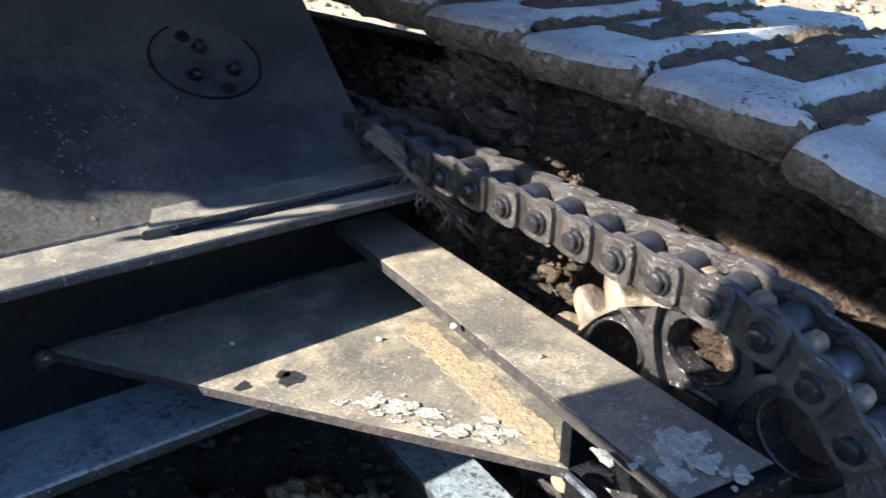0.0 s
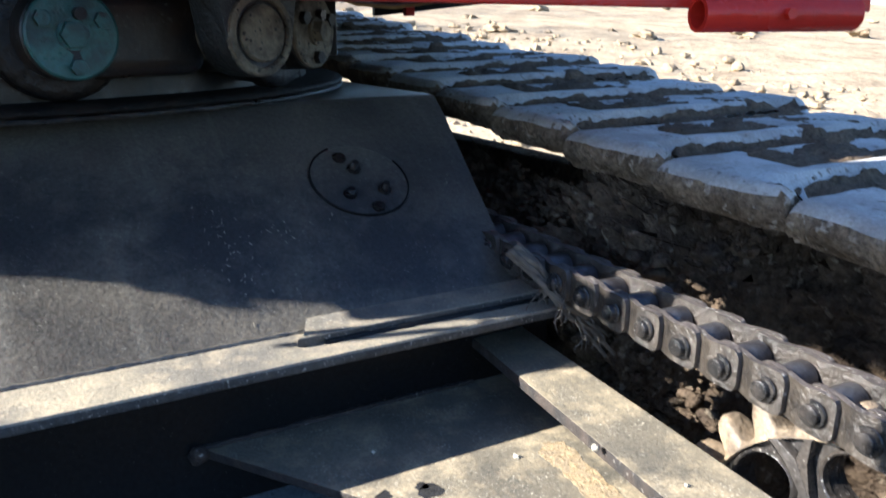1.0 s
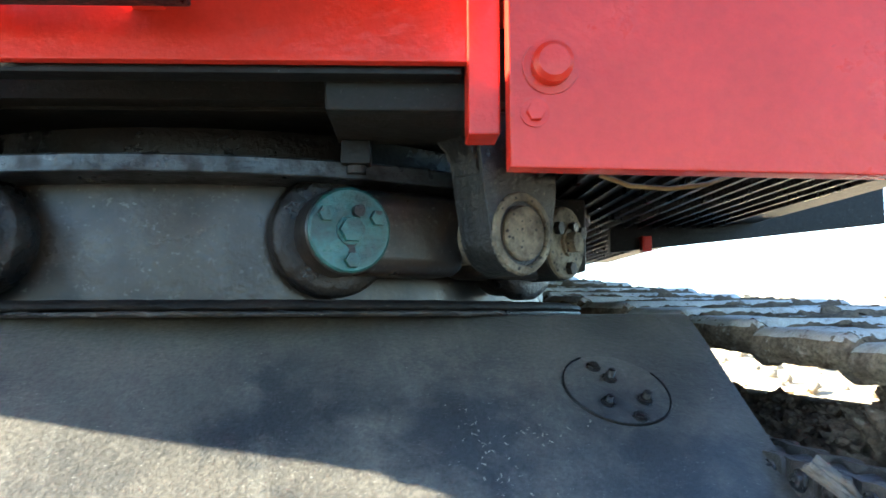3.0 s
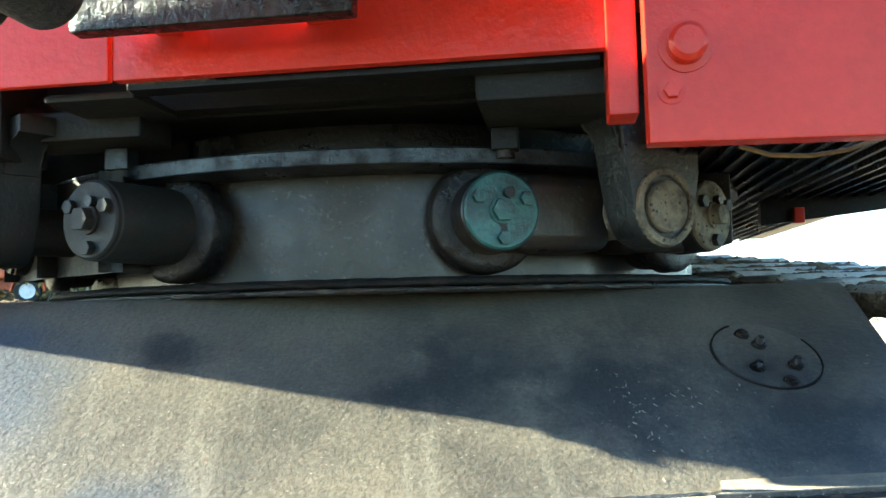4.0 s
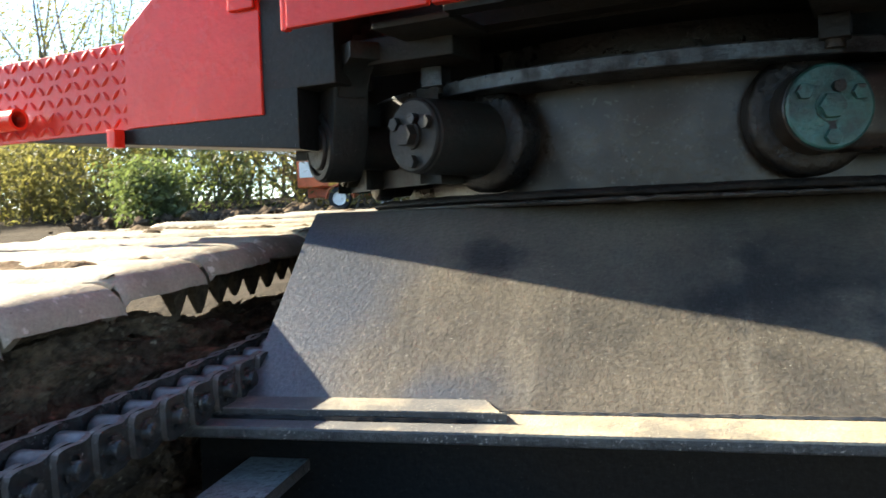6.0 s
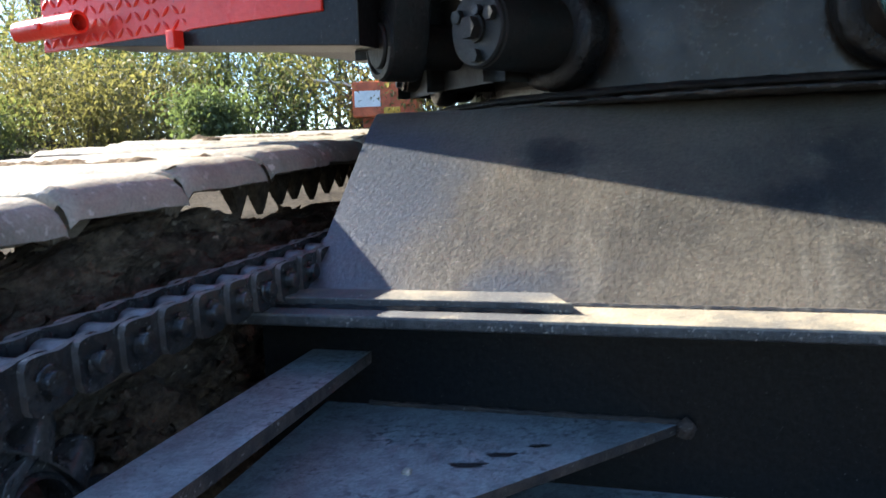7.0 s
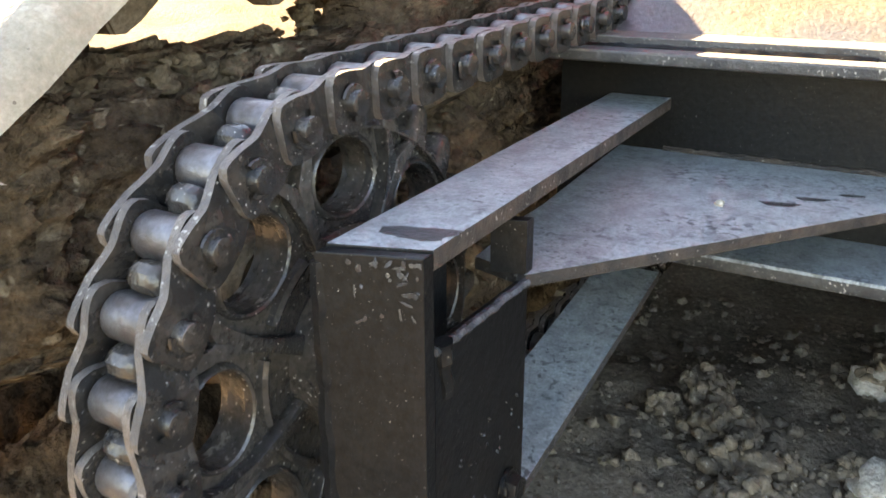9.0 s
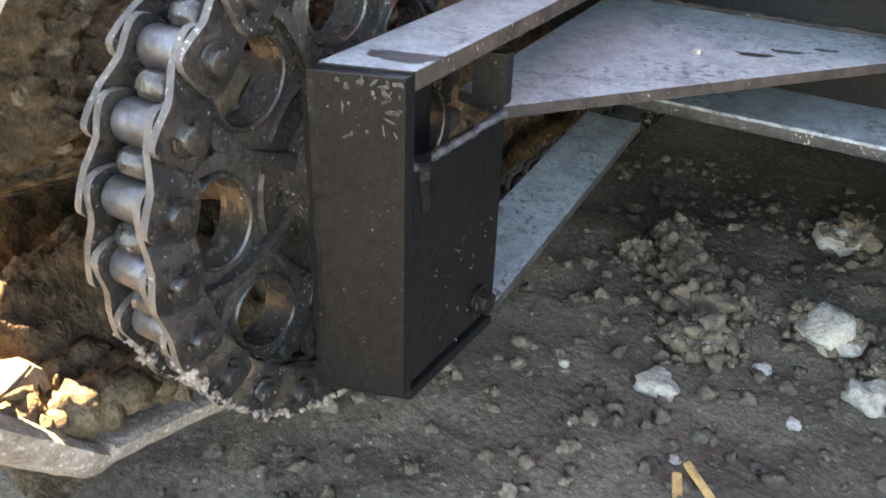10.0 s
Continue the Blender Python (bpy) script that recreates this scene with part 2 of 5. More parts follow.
M_PADGREY = mat("worn_beige_track_pad", (0.27, 0.24, 0.19), 0.75, second=(0.165, 0.145, 0.112), scale=7, mix=(0.4, 0.66), dust=(0.2, 0.16, 0.11), dust_amt=0.2, dust_scale=22, bump=0.3, bump_scale=70, grain=190, grain_amt=0.18, spots=((0.12, 0.1, 0.08), 40, 0.07), specks=((0.42, 0.38, 0.32), 60, 0.62), spec=0.2)
M_PADSIDE = mat("muddy_pad_side", (0.23, 0.175, 0.12), 0.95, second=(0.13, 0.1, 0.068), scale=16, mix=(0.4, 0.62), grain=110, grain_amt=0.45, bump=1.0, bump_scale=60, depth=0.02, specks=((0.34, 0.29, 0.23), 60, 0.6), spec=0.05)
M_LUG = mat("beige_dusty_lug", (0.19, 0.15, 0.11), 0.85, second=(0.1, 0.08, 0.06), scale=12, mix=(0.4, 0.62), bump=0.5, bump_scale=60, grain=130, grain_amt=0.35, spec=0.1)
M_PADLOW = mat("pinkish_grey_pad_rim", (0.26, 0.215, 0.185), 0.8, second=(0.16, 0.13, 0.11), scale=14, mix=(0.4, 0.62), grain=130, grain_amt=0.35, bump=0.6, bump_scale=80, specks=((0.4, 0.35, 0.31), 110, 0.6), spec=0.15)
M_MUD = mat("dark_damp_mud", (0.105, 0.076, 0.05), 0.9, second=(0.05, 0.037, 0.027), scale=9, grain=70, grain_amt=0.45, bump=0.9, bump_scale=45, depth=0.025, specks=((0.2, 0.165, 0.12), 40, 0.62), spec=0.05)
M_MUDDRY = mat("dry_ochre_mud", (0.36, 0.255, 0.14), 0.95, second=(0.19, 0.135, 0.08), scale=12, grain=80, grain_amt=0.35, bump=1.0, bump_scale=50, depth=0.02, spec=0.05)
M_SOIL = mat("grey_brown_soil", (0.155, 0.126, 0.095), 0.95, second=(0.1, 0.082, 0.063), scale=5, grain=90, grain_amt=0.35, bump=0.7, bump_scale=60, depth=0.015, spots=((0.3, 0.27, 0.23), 30, 0.05), specks=((0.24, 0.21, 0.17), 90, 0.66), spec=0.08)
M_FIELD = mat("pale_sandy_ground", (0.4, 0.315, 0.205), 0.95, second=(0.25, 0.19, 0.125), scale=1.6, grain=14, grain_amt=0.3, bump=0.8, bump_scale=8, depth=0.05, spec=0.05)
M_SAND = mat("pale_dry_sand", (0.38, 0.295, 0.19), 0.95, second=(0.24, 0.18, 0.115), scale=8, grain=60, grain_amt=0.3, bump=0.9, bump_scale=40, depth=0.02, spec=0.05)
M_STONE = mat("pale_clod", (0.42, 0.39, 0.34), 0.95, second=(0.28, 0.25, 0.21), scale=20, grain=120, grain_amt=0.3, bump=0.9, bump_scale=60)
M_ROOT = mat("dry_grey_root", (0.14, 0.115, 0.088), 0.9, second=(0.075, 0.06, 0.046), scale=60, bump=0.7, bump_scale=120)
M_WOOD = mat("fresh_wood_chip", (0.55, 0.33, 0.13), 0.8, scale=40)
def leaf_mat(name, base, second, through_col):
    m = mat(name, base, 0.55, second=second, scale=0.9, grain=8, grain_amt=0.5, bump=0.0)
    lt = m.node_tree
    tl = lt.nodes.new("ShaderNodeBsdfTranslucent")
    tl.inputs[0].default_value = (*through_col, 1)
    mx = lt.nodes.new("ShaderNodeMixShader")
    mx.inputs[0].default_value = 0.45
    lt.links.new(lt.nodes["Principled BSDF"].outputs[0], mx.inputs[1])
    lt.links.new(tl.outputs[0], mx.inputs[2])
    lt.links.new(mx.outputs[0], lt.nodes["Material Output"].inputs[0])
    return m


M_LEAF = leaf_mat("olive_leaf", (0.085, 0.1, 0.034), (0.13, 0.12, 0.042), (0.2, 0.23, 0.06))
M_LEAFGOLD = leaf_mat("yellowing_leaf", (0.12, 0.115, 0.036), (0.15, 0.115, 0.042), (0.22, 0.2, 0.055))
M_LEAFDARK = leaf_mat("dark_green_leaf", (0.055, 0.08, 0.03), (0.1, 0.1, 0.045), (0.14, 0.18, 0.05))
M_DIRT = mat("brown_pad_dirt", (0.135, 0.1, 0.066), 0.95, second=(0.09, 0.068, 0.045), scale=25, grain=120, grain_amt=0.4, bump=1.0, bump_scale=70, spec=0.05)
M_BARK = mat("grey_bark", (0.12, 0.1, 0.08), 0.9, scale=20, bump=0.8, bump_scale=40)
M_ORANGE = mat("orange_trailer_paint", (0.62, 0.13, 0.04), 0.4, scale=5)
M_WHITE = mat("white_paint", (0.8, 0.8, 0.78), 0.5, second=(0.7, 0.7, 0.68), scale=6)
M_YELLOW = mat("yellow_paint", (0.7, 0.42, 0.05), 0.5, scale=6)
M_RUBBER = mat("black_rubber", (0.02, 0.02, 0.02), 0.8, scale=20)
M_BRASS = mat("dull_brass_pipe", (0.2, 0.14, 0.06), 0.4, metal=0.6, second=(0.16, 0.12, 0.06), scale=30)

# ---- mesh helpers ----


def part(name, bm, material, parent, label="", kind="", smooth=True, sharp=35):
    """Links a bmesh as one mesh object under a thing or a part, or at the top with no parent."""
    bmesh.ops.recalc_face_normals(bm, faces=bm.faces)
    me = bpy.data.meshes.new(name)
    bm.to_mesh(me)
    bm.free()
    me.materials.append(material)
    if smooth:
        me.polygons.foreach_set("use_smooth", [True] * len(me.polygons))
        me.set_sharp_from_angle(angle=radians(sharp))
    ob = new(name, me)
    if smooth and len(me.polygons) < 900:
        w = ob.modifiers.new("flat_faces", "WEIGHTED_NORMAL")
        w.keep_sharp = True
    if parent:
        ob.parent = parent
    return tagged(ob, label, kind=kind)


def shared(name, me, parent, m):
    """Another object on a mesh that is already made."""
    ob = new(name, me)
    ob.parent = parent
    ob.matrix_basis = m
    return ob


def thing(name, m, label, category, group="", kind=""):
    ob = new(name)
    ob.matrix_basis = m
    ob.empty_display_size = 0.05
    return tagged(ob, label, category, group, kind)


def B():
    return bmesh.new()


def box(bm, lo, hi, bevel=0.0, m=None, seg=2):
    lo, hi = Vector(lo), Vector(hi)
    r = bmesh.ops.create_cube(bm, size=1.0)
    vs = r["verts"]
    for v in vs:
        v.co = Vector([(lo[i] + hi[i]) / 2 + v.co[i] * (hi[i] - lo[i]) for i in range(3)])
        if m:
            v.co = m @ v.co
    if bevel:
        es = list({e for v in vs for e in v.link_edges})
        bmesh.ops.bevel(bm, geom=es, offset=bevel, segments=seg, affect="EDGES", profile=0.5)
    return bm


def cyl(bm, a, b, r, r2=None, n=32, bevel=0.0):
    """A capped cylinder or cone from a to b."""
    a, b = Vector(a), Vector(b)
    m = Matrix.Translation((a + b) / 2) @ (b - a).to_track_quat("Z", "Y").to_matrix().to_4x4()
    res = bmesh.ops.create_cone(bm, cap_ends=True, segments=n, radius1=r, radius2=r if r2 is None else r2, depth=(b - a).length, matrix=m)
    if bevel:
        es = list({e for v in res["verts"] for e in v.link_edges if any(len(f.verts) > 4 for f in e.link_faces)})
        bmesh.ops.bevel(bm, geom=es, offset=bevel, segments=2, affect="EDGES", profile=0.5)
    return bm


def prism(bm, pts, lo, hi, m=None, bevel=0.0):
    """A flat polygon in x, y given thickness from z = lo to hi, placed by m."""
    m = m or Matrix()
    low = [bm.verts.new(m @ Vector((x, y, lo))) for x, y in pts]
    top = [bm.verts.new(m @ Vector((x, y, hi))) for x, y in pts]
    fs = [bm.faces.new(low[::-1]), bm.faces.new(top)]
    n = len(pts)
    for i in range(n):
        fs.append(bm.faces.new((low[i], low[(i + 1) % n], top[(i + 1) % n], top[i])))
    if bevel:
        es = list({e for f in fs[:2] for e in f.edges})
        bmesh.ops.bevel(bm, geom=es, offset=bevel, segments=2, affect="EDGES", profile=0.5)
    return bm


def lathe(bm, prof, m=None, n=64, a0=0.0, a1=360.0):
    """Turns a closed or open profile of (radius, height) round z."""
    m = m or Matrix()
    full = abs(a1 - a0) >= 359.9
    cols = n if full else n + 1
    grid = []
    for i in range(cols):
        a = radians(a0 + (a1 - a0) * i / n)
        grid.append([bm.verts.new(m @ Vector((r * math.cos(a), r * math.sin(a), z))) for r, z in prof])
    for i in range(n):
        p, q = grid[i], grid[(i + 1) % cols]
        for j in range(len(prof) - 1):
            bm.faces.new((p[j], q[j], q[j + 1], p[j + 1]))
    return bm


def tube(bm, pts, r, n=8, r_end=None):
    """A round bar along points, tapering to r_end."""
    pts = [Vector(p) for p in pts]
    rings = []
    for i, p in enumerate(pts):
        d = (pts[min(i + 1, len(pts) - 1)] - pts[max(i - 1, 0)]).normalized()
        q = d.to_track_quat("Z", "Y").to_matrix()
        k = r if r_end is None else r + (r_end - r) * i / (len(pts) - 1)
        rings.append([bm.verts.new(p + q @ Vector((k * math.cos(2 * math.pi * j / n), k * math.sin(2 * math.pi * j / n), 0))) for j in range(n)])
    for a, b in zip(rings, rings[1:]):
        for j in range(n):
            bm.faces.new((a[j], a[(j + 1) % n], b[(j + 1) % n], b[j]))
    bm.faces.new(rings[0][::-1])
    bm.faces.new(rings[-1])
    return bm


def hexhead(bm, m, af, h, washer=0.0):
    """A hexagon bolt head along the z of m, with a washer under it."""
    if washer:
        cyl(bm, m @ Vector((0, 0, 0)), m @ Vector((0, 0, h * 0.25)), washer, n=24)
    r = af / math.sqrt(3)
    pts = [(r * math.cos(radians(60 * i)), r * math.sin(radians(60 * i))) for i in range(6)]
    prism(bm, pts, 0.0, h, m, bevel=af * 0.05)
    return bm


def frame_of(p, z, x=(1, 0, 0)):
    """A pose at p whose z axis points along z."""
    z = Vector(z).normalized()
    y = z.cross(Vector(x)).normalized()
    if y.length < 0.5:
        y = z.orthogonal().normalized()
    x = y.cross(z)
    return Matrix.Translation(p) @ Matrix((x, y, z)).transposed().to_4x4()


def lump(bm, p, r, seed, squash=0.75, sub=2, rough=0.35):
    """A clod or stone: a ball made uneven by noise."""
    res = bmesh.ops.create_icosphere(bm, subdivisions=sub, radius=1.0)
    off = Vector((seed * 3.1, seed * 1.7, seed * 2.3))
    for v in res["verts"]:
        k = 1 + rough * noise.noise(v.co * 1.3 + off) + rough * 0.6 * noise.noise(v.co * 3.1 + off)
        v.co = Vector(p) + Vector((v.co.x, v.co.y, v.co.z * squash)) * r * k
    return bm


def lump_template(sub):
    bm = B()
    bmesh.ops.create_icosphere(bm, subdivisions=sub, radius=1.0)
    vs = np.array([v.co[:] for v in bm.verts])
    fs = np.array([[v.index for v in f.verts] for f in bm.faces])
    bm.free()
    return vs, fs


def many_lumps(name, items, material, parent, label, kind="stuff", sub=1, variants=12, rough=0.7):
    """A great many loose crumbs as one mesh; items are (x, y, z, radius)."""
    vs, fs = lump_template(sub)
    rng = np.random.default_rng(8)
    shapes = []
    for k in range(variants):
        off = Vector((k * 3.7, k * 1.9, k * 5.3))
        s = np.array([1 + rough * noise.noise(Vector(v) * 1.4 + off) + rough * 0.7 * noise.noise(Vector(v) * 3.3 + off) for v in vs])
        shapes.append(vs * s[:, None] * np.array((1.0, rng.uniform(0.7, 1.0), rng.uniform(0.55, 0.85))))
    co, faces = [], []
    for i, (x, y, z, r) in enumerate(items):
        a = rng.uniform(0, 6.28)
        c, s_ = math.cos(a), math.sin(a)
        q = shapes[i % variants] * r
        q = np.stack((q[:, 0] * c - q[:, 1] * s_, q[:, 0] * s_ + q[:, 1] * c, q[:, 2]), 1) + np.array((x, y, z))
        co.append(q)
        faces.append(fs + i * len(vs))
    me = bpy.data.meshes.new(name)
    me.from_pydata(np.concatenate(co).tolist(), [], np.concatenate(faces).tolist())
    me.materials.append(material)
    me.polygons.foreach_set("use_smooth", [True] * len(me.polygons))
    ob = new(name, me)
    if parent:
        ob.parent = parent
    return tagged(ob, label, kind=kind)

# ---- the undercarriage frame ----
carbody = thing("undercarriage_frame", Matrix(), "black painted steel undercarriage frame with a dusty sloped front plate", "machine frame")
FOOT, RIM = Vector((0, 0.068, 0.618)), Vector((0, 0.473, 0.888))
SLOPE = (RIM - FOOT).normalized()
OUT = Vector((0, -SLOPE.z, SLOPE.y))


def on_plate(x, s, h=0.0):
    """A place on the sloped plate: x across, s metres up the slope, h proud of it."""
    return Vector((x, 0, 0)) + FOOT + SLOPE * s + OUT * h


def sloped_plate():
    bm = B()
    length = (RIM - FOOT).length
    rows = []
    prof = [(0.0, 0.0)] + [(length * k / 8, 0.0) for k in range(1, 8)]
    pts = [(FOOT + SLOPE * s) for s, _ in prof]
    for k in range(5):
        a = k / 4 * math.atan2(SLOPE.z, SLOPE.y)
        r = 0.035
        tip = RIM + Vector((0, 0.0, 0.0))
        c = tip - OUT * r + Vector((0, 0.006, 0))
        n0 = math.atan2(OUT.z, OUT.y)
        ang = n0 - a
        pts.append(c + Vector((0, math.cos(ang), math.sin(ang))) * r)
    pts.append(pts[-1] + Vector((0, 0.3, 0)))
    pts.append(pts[-1] + Vector((0, 1.35, 0)))
    cols = 24
    n_slope = len(prof)
    front = []
    for i, p in enumerate(pts):
        k = min(1.0, max(0.0, (p.z - FOOT.z) / (RIM.z - FOOT.z)))
        xl, xr = -0.716 - 0.04 * k, 0.722 + 0.072 * k
        row = []
        for j in range(cols + 1):
            x = xl + (xr - xl) * j / cols
            w = 0.0025 * noise.noise(Vector((x * 3, p.y * 4, p.z * 4)))
            row.append(bm.verts.new(p + Vector((x, 0, 0)) + OUT * w))
        front.append(row)
    for a, b in zip(front, front[1:]):
        for j in range(cols):
            bm.faces.new((a[j], a[j + 1], b[j + 1], b[j]))
    for side in (0, -1):
        edge = [r[side] for r in front]
        low = [bm.verts.new(v.co - OUT * 0.02 if i < n_slope else v.co - Vector((0, 0, 0.02))) for i, v in enumerate(edge)]
        for i in range(len(edge) - 1):
            bm.faces.new((edge[i], edge[i + 1], low[i + 1], low[i]))
    return bm


part("front_plate", sloped_plate(), M_PLATE, carbody, "sloped black front plate with dust and white scuffs", sharp=50)
for s in (-1, 1):
    bm = B()
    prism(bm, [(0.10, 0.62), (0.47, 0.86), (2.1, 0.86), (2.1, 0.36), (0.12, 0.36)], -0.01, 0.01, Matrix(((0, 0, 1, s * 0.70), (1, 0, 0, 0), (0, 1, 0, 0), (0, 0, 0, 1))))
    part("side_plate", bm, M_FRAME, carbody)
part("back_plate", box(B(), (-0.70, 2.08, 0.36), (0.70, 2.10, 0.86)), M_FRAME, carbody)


M_EDGE = mat("bare_plate_edge", (0.05, 0.048, 0.045), 0.42, second=(0.022, 0.021, 0.021), scale=24, mix=(0.4, 0.65), bump=0.35, bump_scale=120, grain_amt=0.4, specks=((0.28, 0.26, 0.22), 240, 0.64))


def dark_sides(ob, material=None, limit=0.35):
    """Dust lies on a plate's top alone: its upright faces are bare dark steel."""
    ob.data.materials.append(material or M_EDGE)
    for f in ob.data.polygons:
        if f.normal.z < limit:
            f.material_index = 1


dark_sides(part("top_flange", box(B(), (-0.80, -0.03, 0.598), (0.80, 0.16, 0.615), 0.004), M_FLANGE, carbody, "dusty top flange of the front beam"))
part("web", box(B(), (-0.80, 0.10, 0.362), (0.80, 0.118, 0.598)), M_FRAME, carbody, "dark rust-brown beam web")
dark_sides(part("bottom_flange", box(B(), (-0.80, -0.05, 0.340), (0.80, 0.30, 0.362), 0.005), M_TOP, carbody, "dusty bottom flange of the front beam"))
for s in (-1, 1):
    bm = B()
    pts = [(s * 0.322, 0.014), (s * 0.335, 0.02), (s * 0.36, 0.085), (s * 0.80, 0.085), (s * 0.80, 0.014)]
    prism(bm, pts, 0.615, 0.629, bevel=0.002)
    dark_sides(part("doubler_plate", bm, M_FLANGE, carbody, "dusty doubler plate welded on the flange"))


def weld(a, b, r, seed, wob=0.003):
    """A bead of weld: a bar of uneven thickness."""
    a, b = Vector(a), Vector(b)
    n = max(6, int((b - a).length / 0.008))
    rnd = random.Random(seed)
    bm = B()
    pts, rings = [], []
    d = (b - a).normalized().to_track_quat("Z", "Y").to_matrix()
    for i in range(n + 1):
        p = a.lerp(b, i / n) + Vector((rnd.uniform(-1, 1), rnd.uniform(-1, 1), rnd.uniform(-1, 1))) * wob * 0.3
        k = r * (0.85 + 0.3 * rnd.random())
        rings.append([bm.verts.new(p + d @ Vector((k * math.cos(j * math.pi / 3), k * math.sin(j * math.pi / 3), 0))) for j in range(6)])
    for p, q in zip(rings, rings[1:]):
        for j in range(6):
            bm.faces.new((p[j], p[(j + 1) % 6], q[(j + 1) % 6], q[j]))
    bm.faces.new(rings[0][::-1])
    bm.faces.new(rings[-1])
    return bm


part("weld_bead", weld((-0.72, 0.067, 0.616), (0.72, 0.067, 0.616), 0.004, 1), M_PLATE, carbody)
part("weld_bead", weld((-0.36, 0.012, 0.616), (-0.78, 0.012, 0.616), 0.0045, 2), M_FRAME, carbody)
part("weld_bead", weld((0.36, 0.012, 0.616), (0.78, 0.012, 0.616), 0.0045, 3), M_FRAME, carbody)

for s in (-1, 1):
    part("flange_tab", prism(B(), [(s * 0.80, -0.01), (s * 0.80, 0.09), (s * 0.865, 0.09), (s * 0.835, 0.01)], 0.590, 0.604, bevel=0.002), M_TOP, carbody)

# round cover plate with studs, welded on the sloped plate
cx, cs = 0.546, 0.282
m = frame_of(on_plate(cx, cs), OUT)
bm = lathe(B(), [(0.0, 0.003), (0.082, 0.003), (0.0845, 0.002), (0.085, -0.004)], m, 48)
cover = part("cover_disc", bm, M_PLATE, carbody, "round black cover disc with studs")
bm = lathe(B(), [(0.083, -0.002), (0.0845, 0.0035), (0.087, 0.004), (0.089, -0.002)], m, 48, 110, 385)
part("weld_bead", bm, M_FRAME, cover)
for dx, ds, h in ((-0.002, 0.024, 0.012), (-0.03, -0.034, 0.008), (0.034, -0.032, 0.011), (0.008, -0.07, 0.002), (-0.018, 0.054, 0.003)):
    mm = frame_of(on_plate(cx + dx, cs + ds, 0.003), OUT)
    bm = hexhead(B(), mm, 0.018, 0.006, 0.0125)
    for k in range(5):
        cyl(bm, mm @ Vector((0, 0, 0.006 + k * h / 5)), mm @ Vector((0, 0, 0.006 + (k + 0.7) * h / 5)), 0.0066, 0.0058, n=10)
    part("stud", bm, M_GREASE, cover)

# ---- flakes of old paint and oil stains on the bars ----


def patch(x, y, z, rx, ry, turn, seed, n=26):
    """A thin irregular flake lying flat."""
    pts = []
    for i in range(n):
        a = 2 * math.pi * i / n
        k = 1 + 0.45 * noise.noise(Vector((math.cos(a) * 1.7 + seed, math.sin(a) * 1.7, seed))) + 0.2 * noise.noise(Vector((math.cos(a) * 5 + seed, math.sin(a) * 5, 0)))
        px, py = rx * k * math.cos(a), ry * k * math.sin(a)
        c, s_ = math.cos(radians(turn)), math.sin(radians(turn))
        pts.append((x + px * c - py * s_, y + px * s_ + py * c))
    return prism(B(), pts, z, z + 0.0004)


# colour for chipped paint and for painted wet glints on the posts
M_CHIP_GLINT = mat("blue_grey_chips_and_glints", (0.085, 0.09, 0.1), 0.22, second=(0.025, 0.027, 0.03), scale=60, mix=(0.4, 0.6), bump=0.5, bump_scale=180)
M_FLAKE = mat("flaking_white_paint", (0.46, 0.42, 0.33), 0.9, second=(0.27, 0.245, 0.19), scale=50, grain=300, grain_amt=0.4, bump=0.6, bump_scale=160)
M_OIL = mat("black_oil_stain", (0.03, 0.03, 0.032), 0.3, second=(0.03, 0.028, 0.026), scale=40, bump=0.3, bump_scale=160)
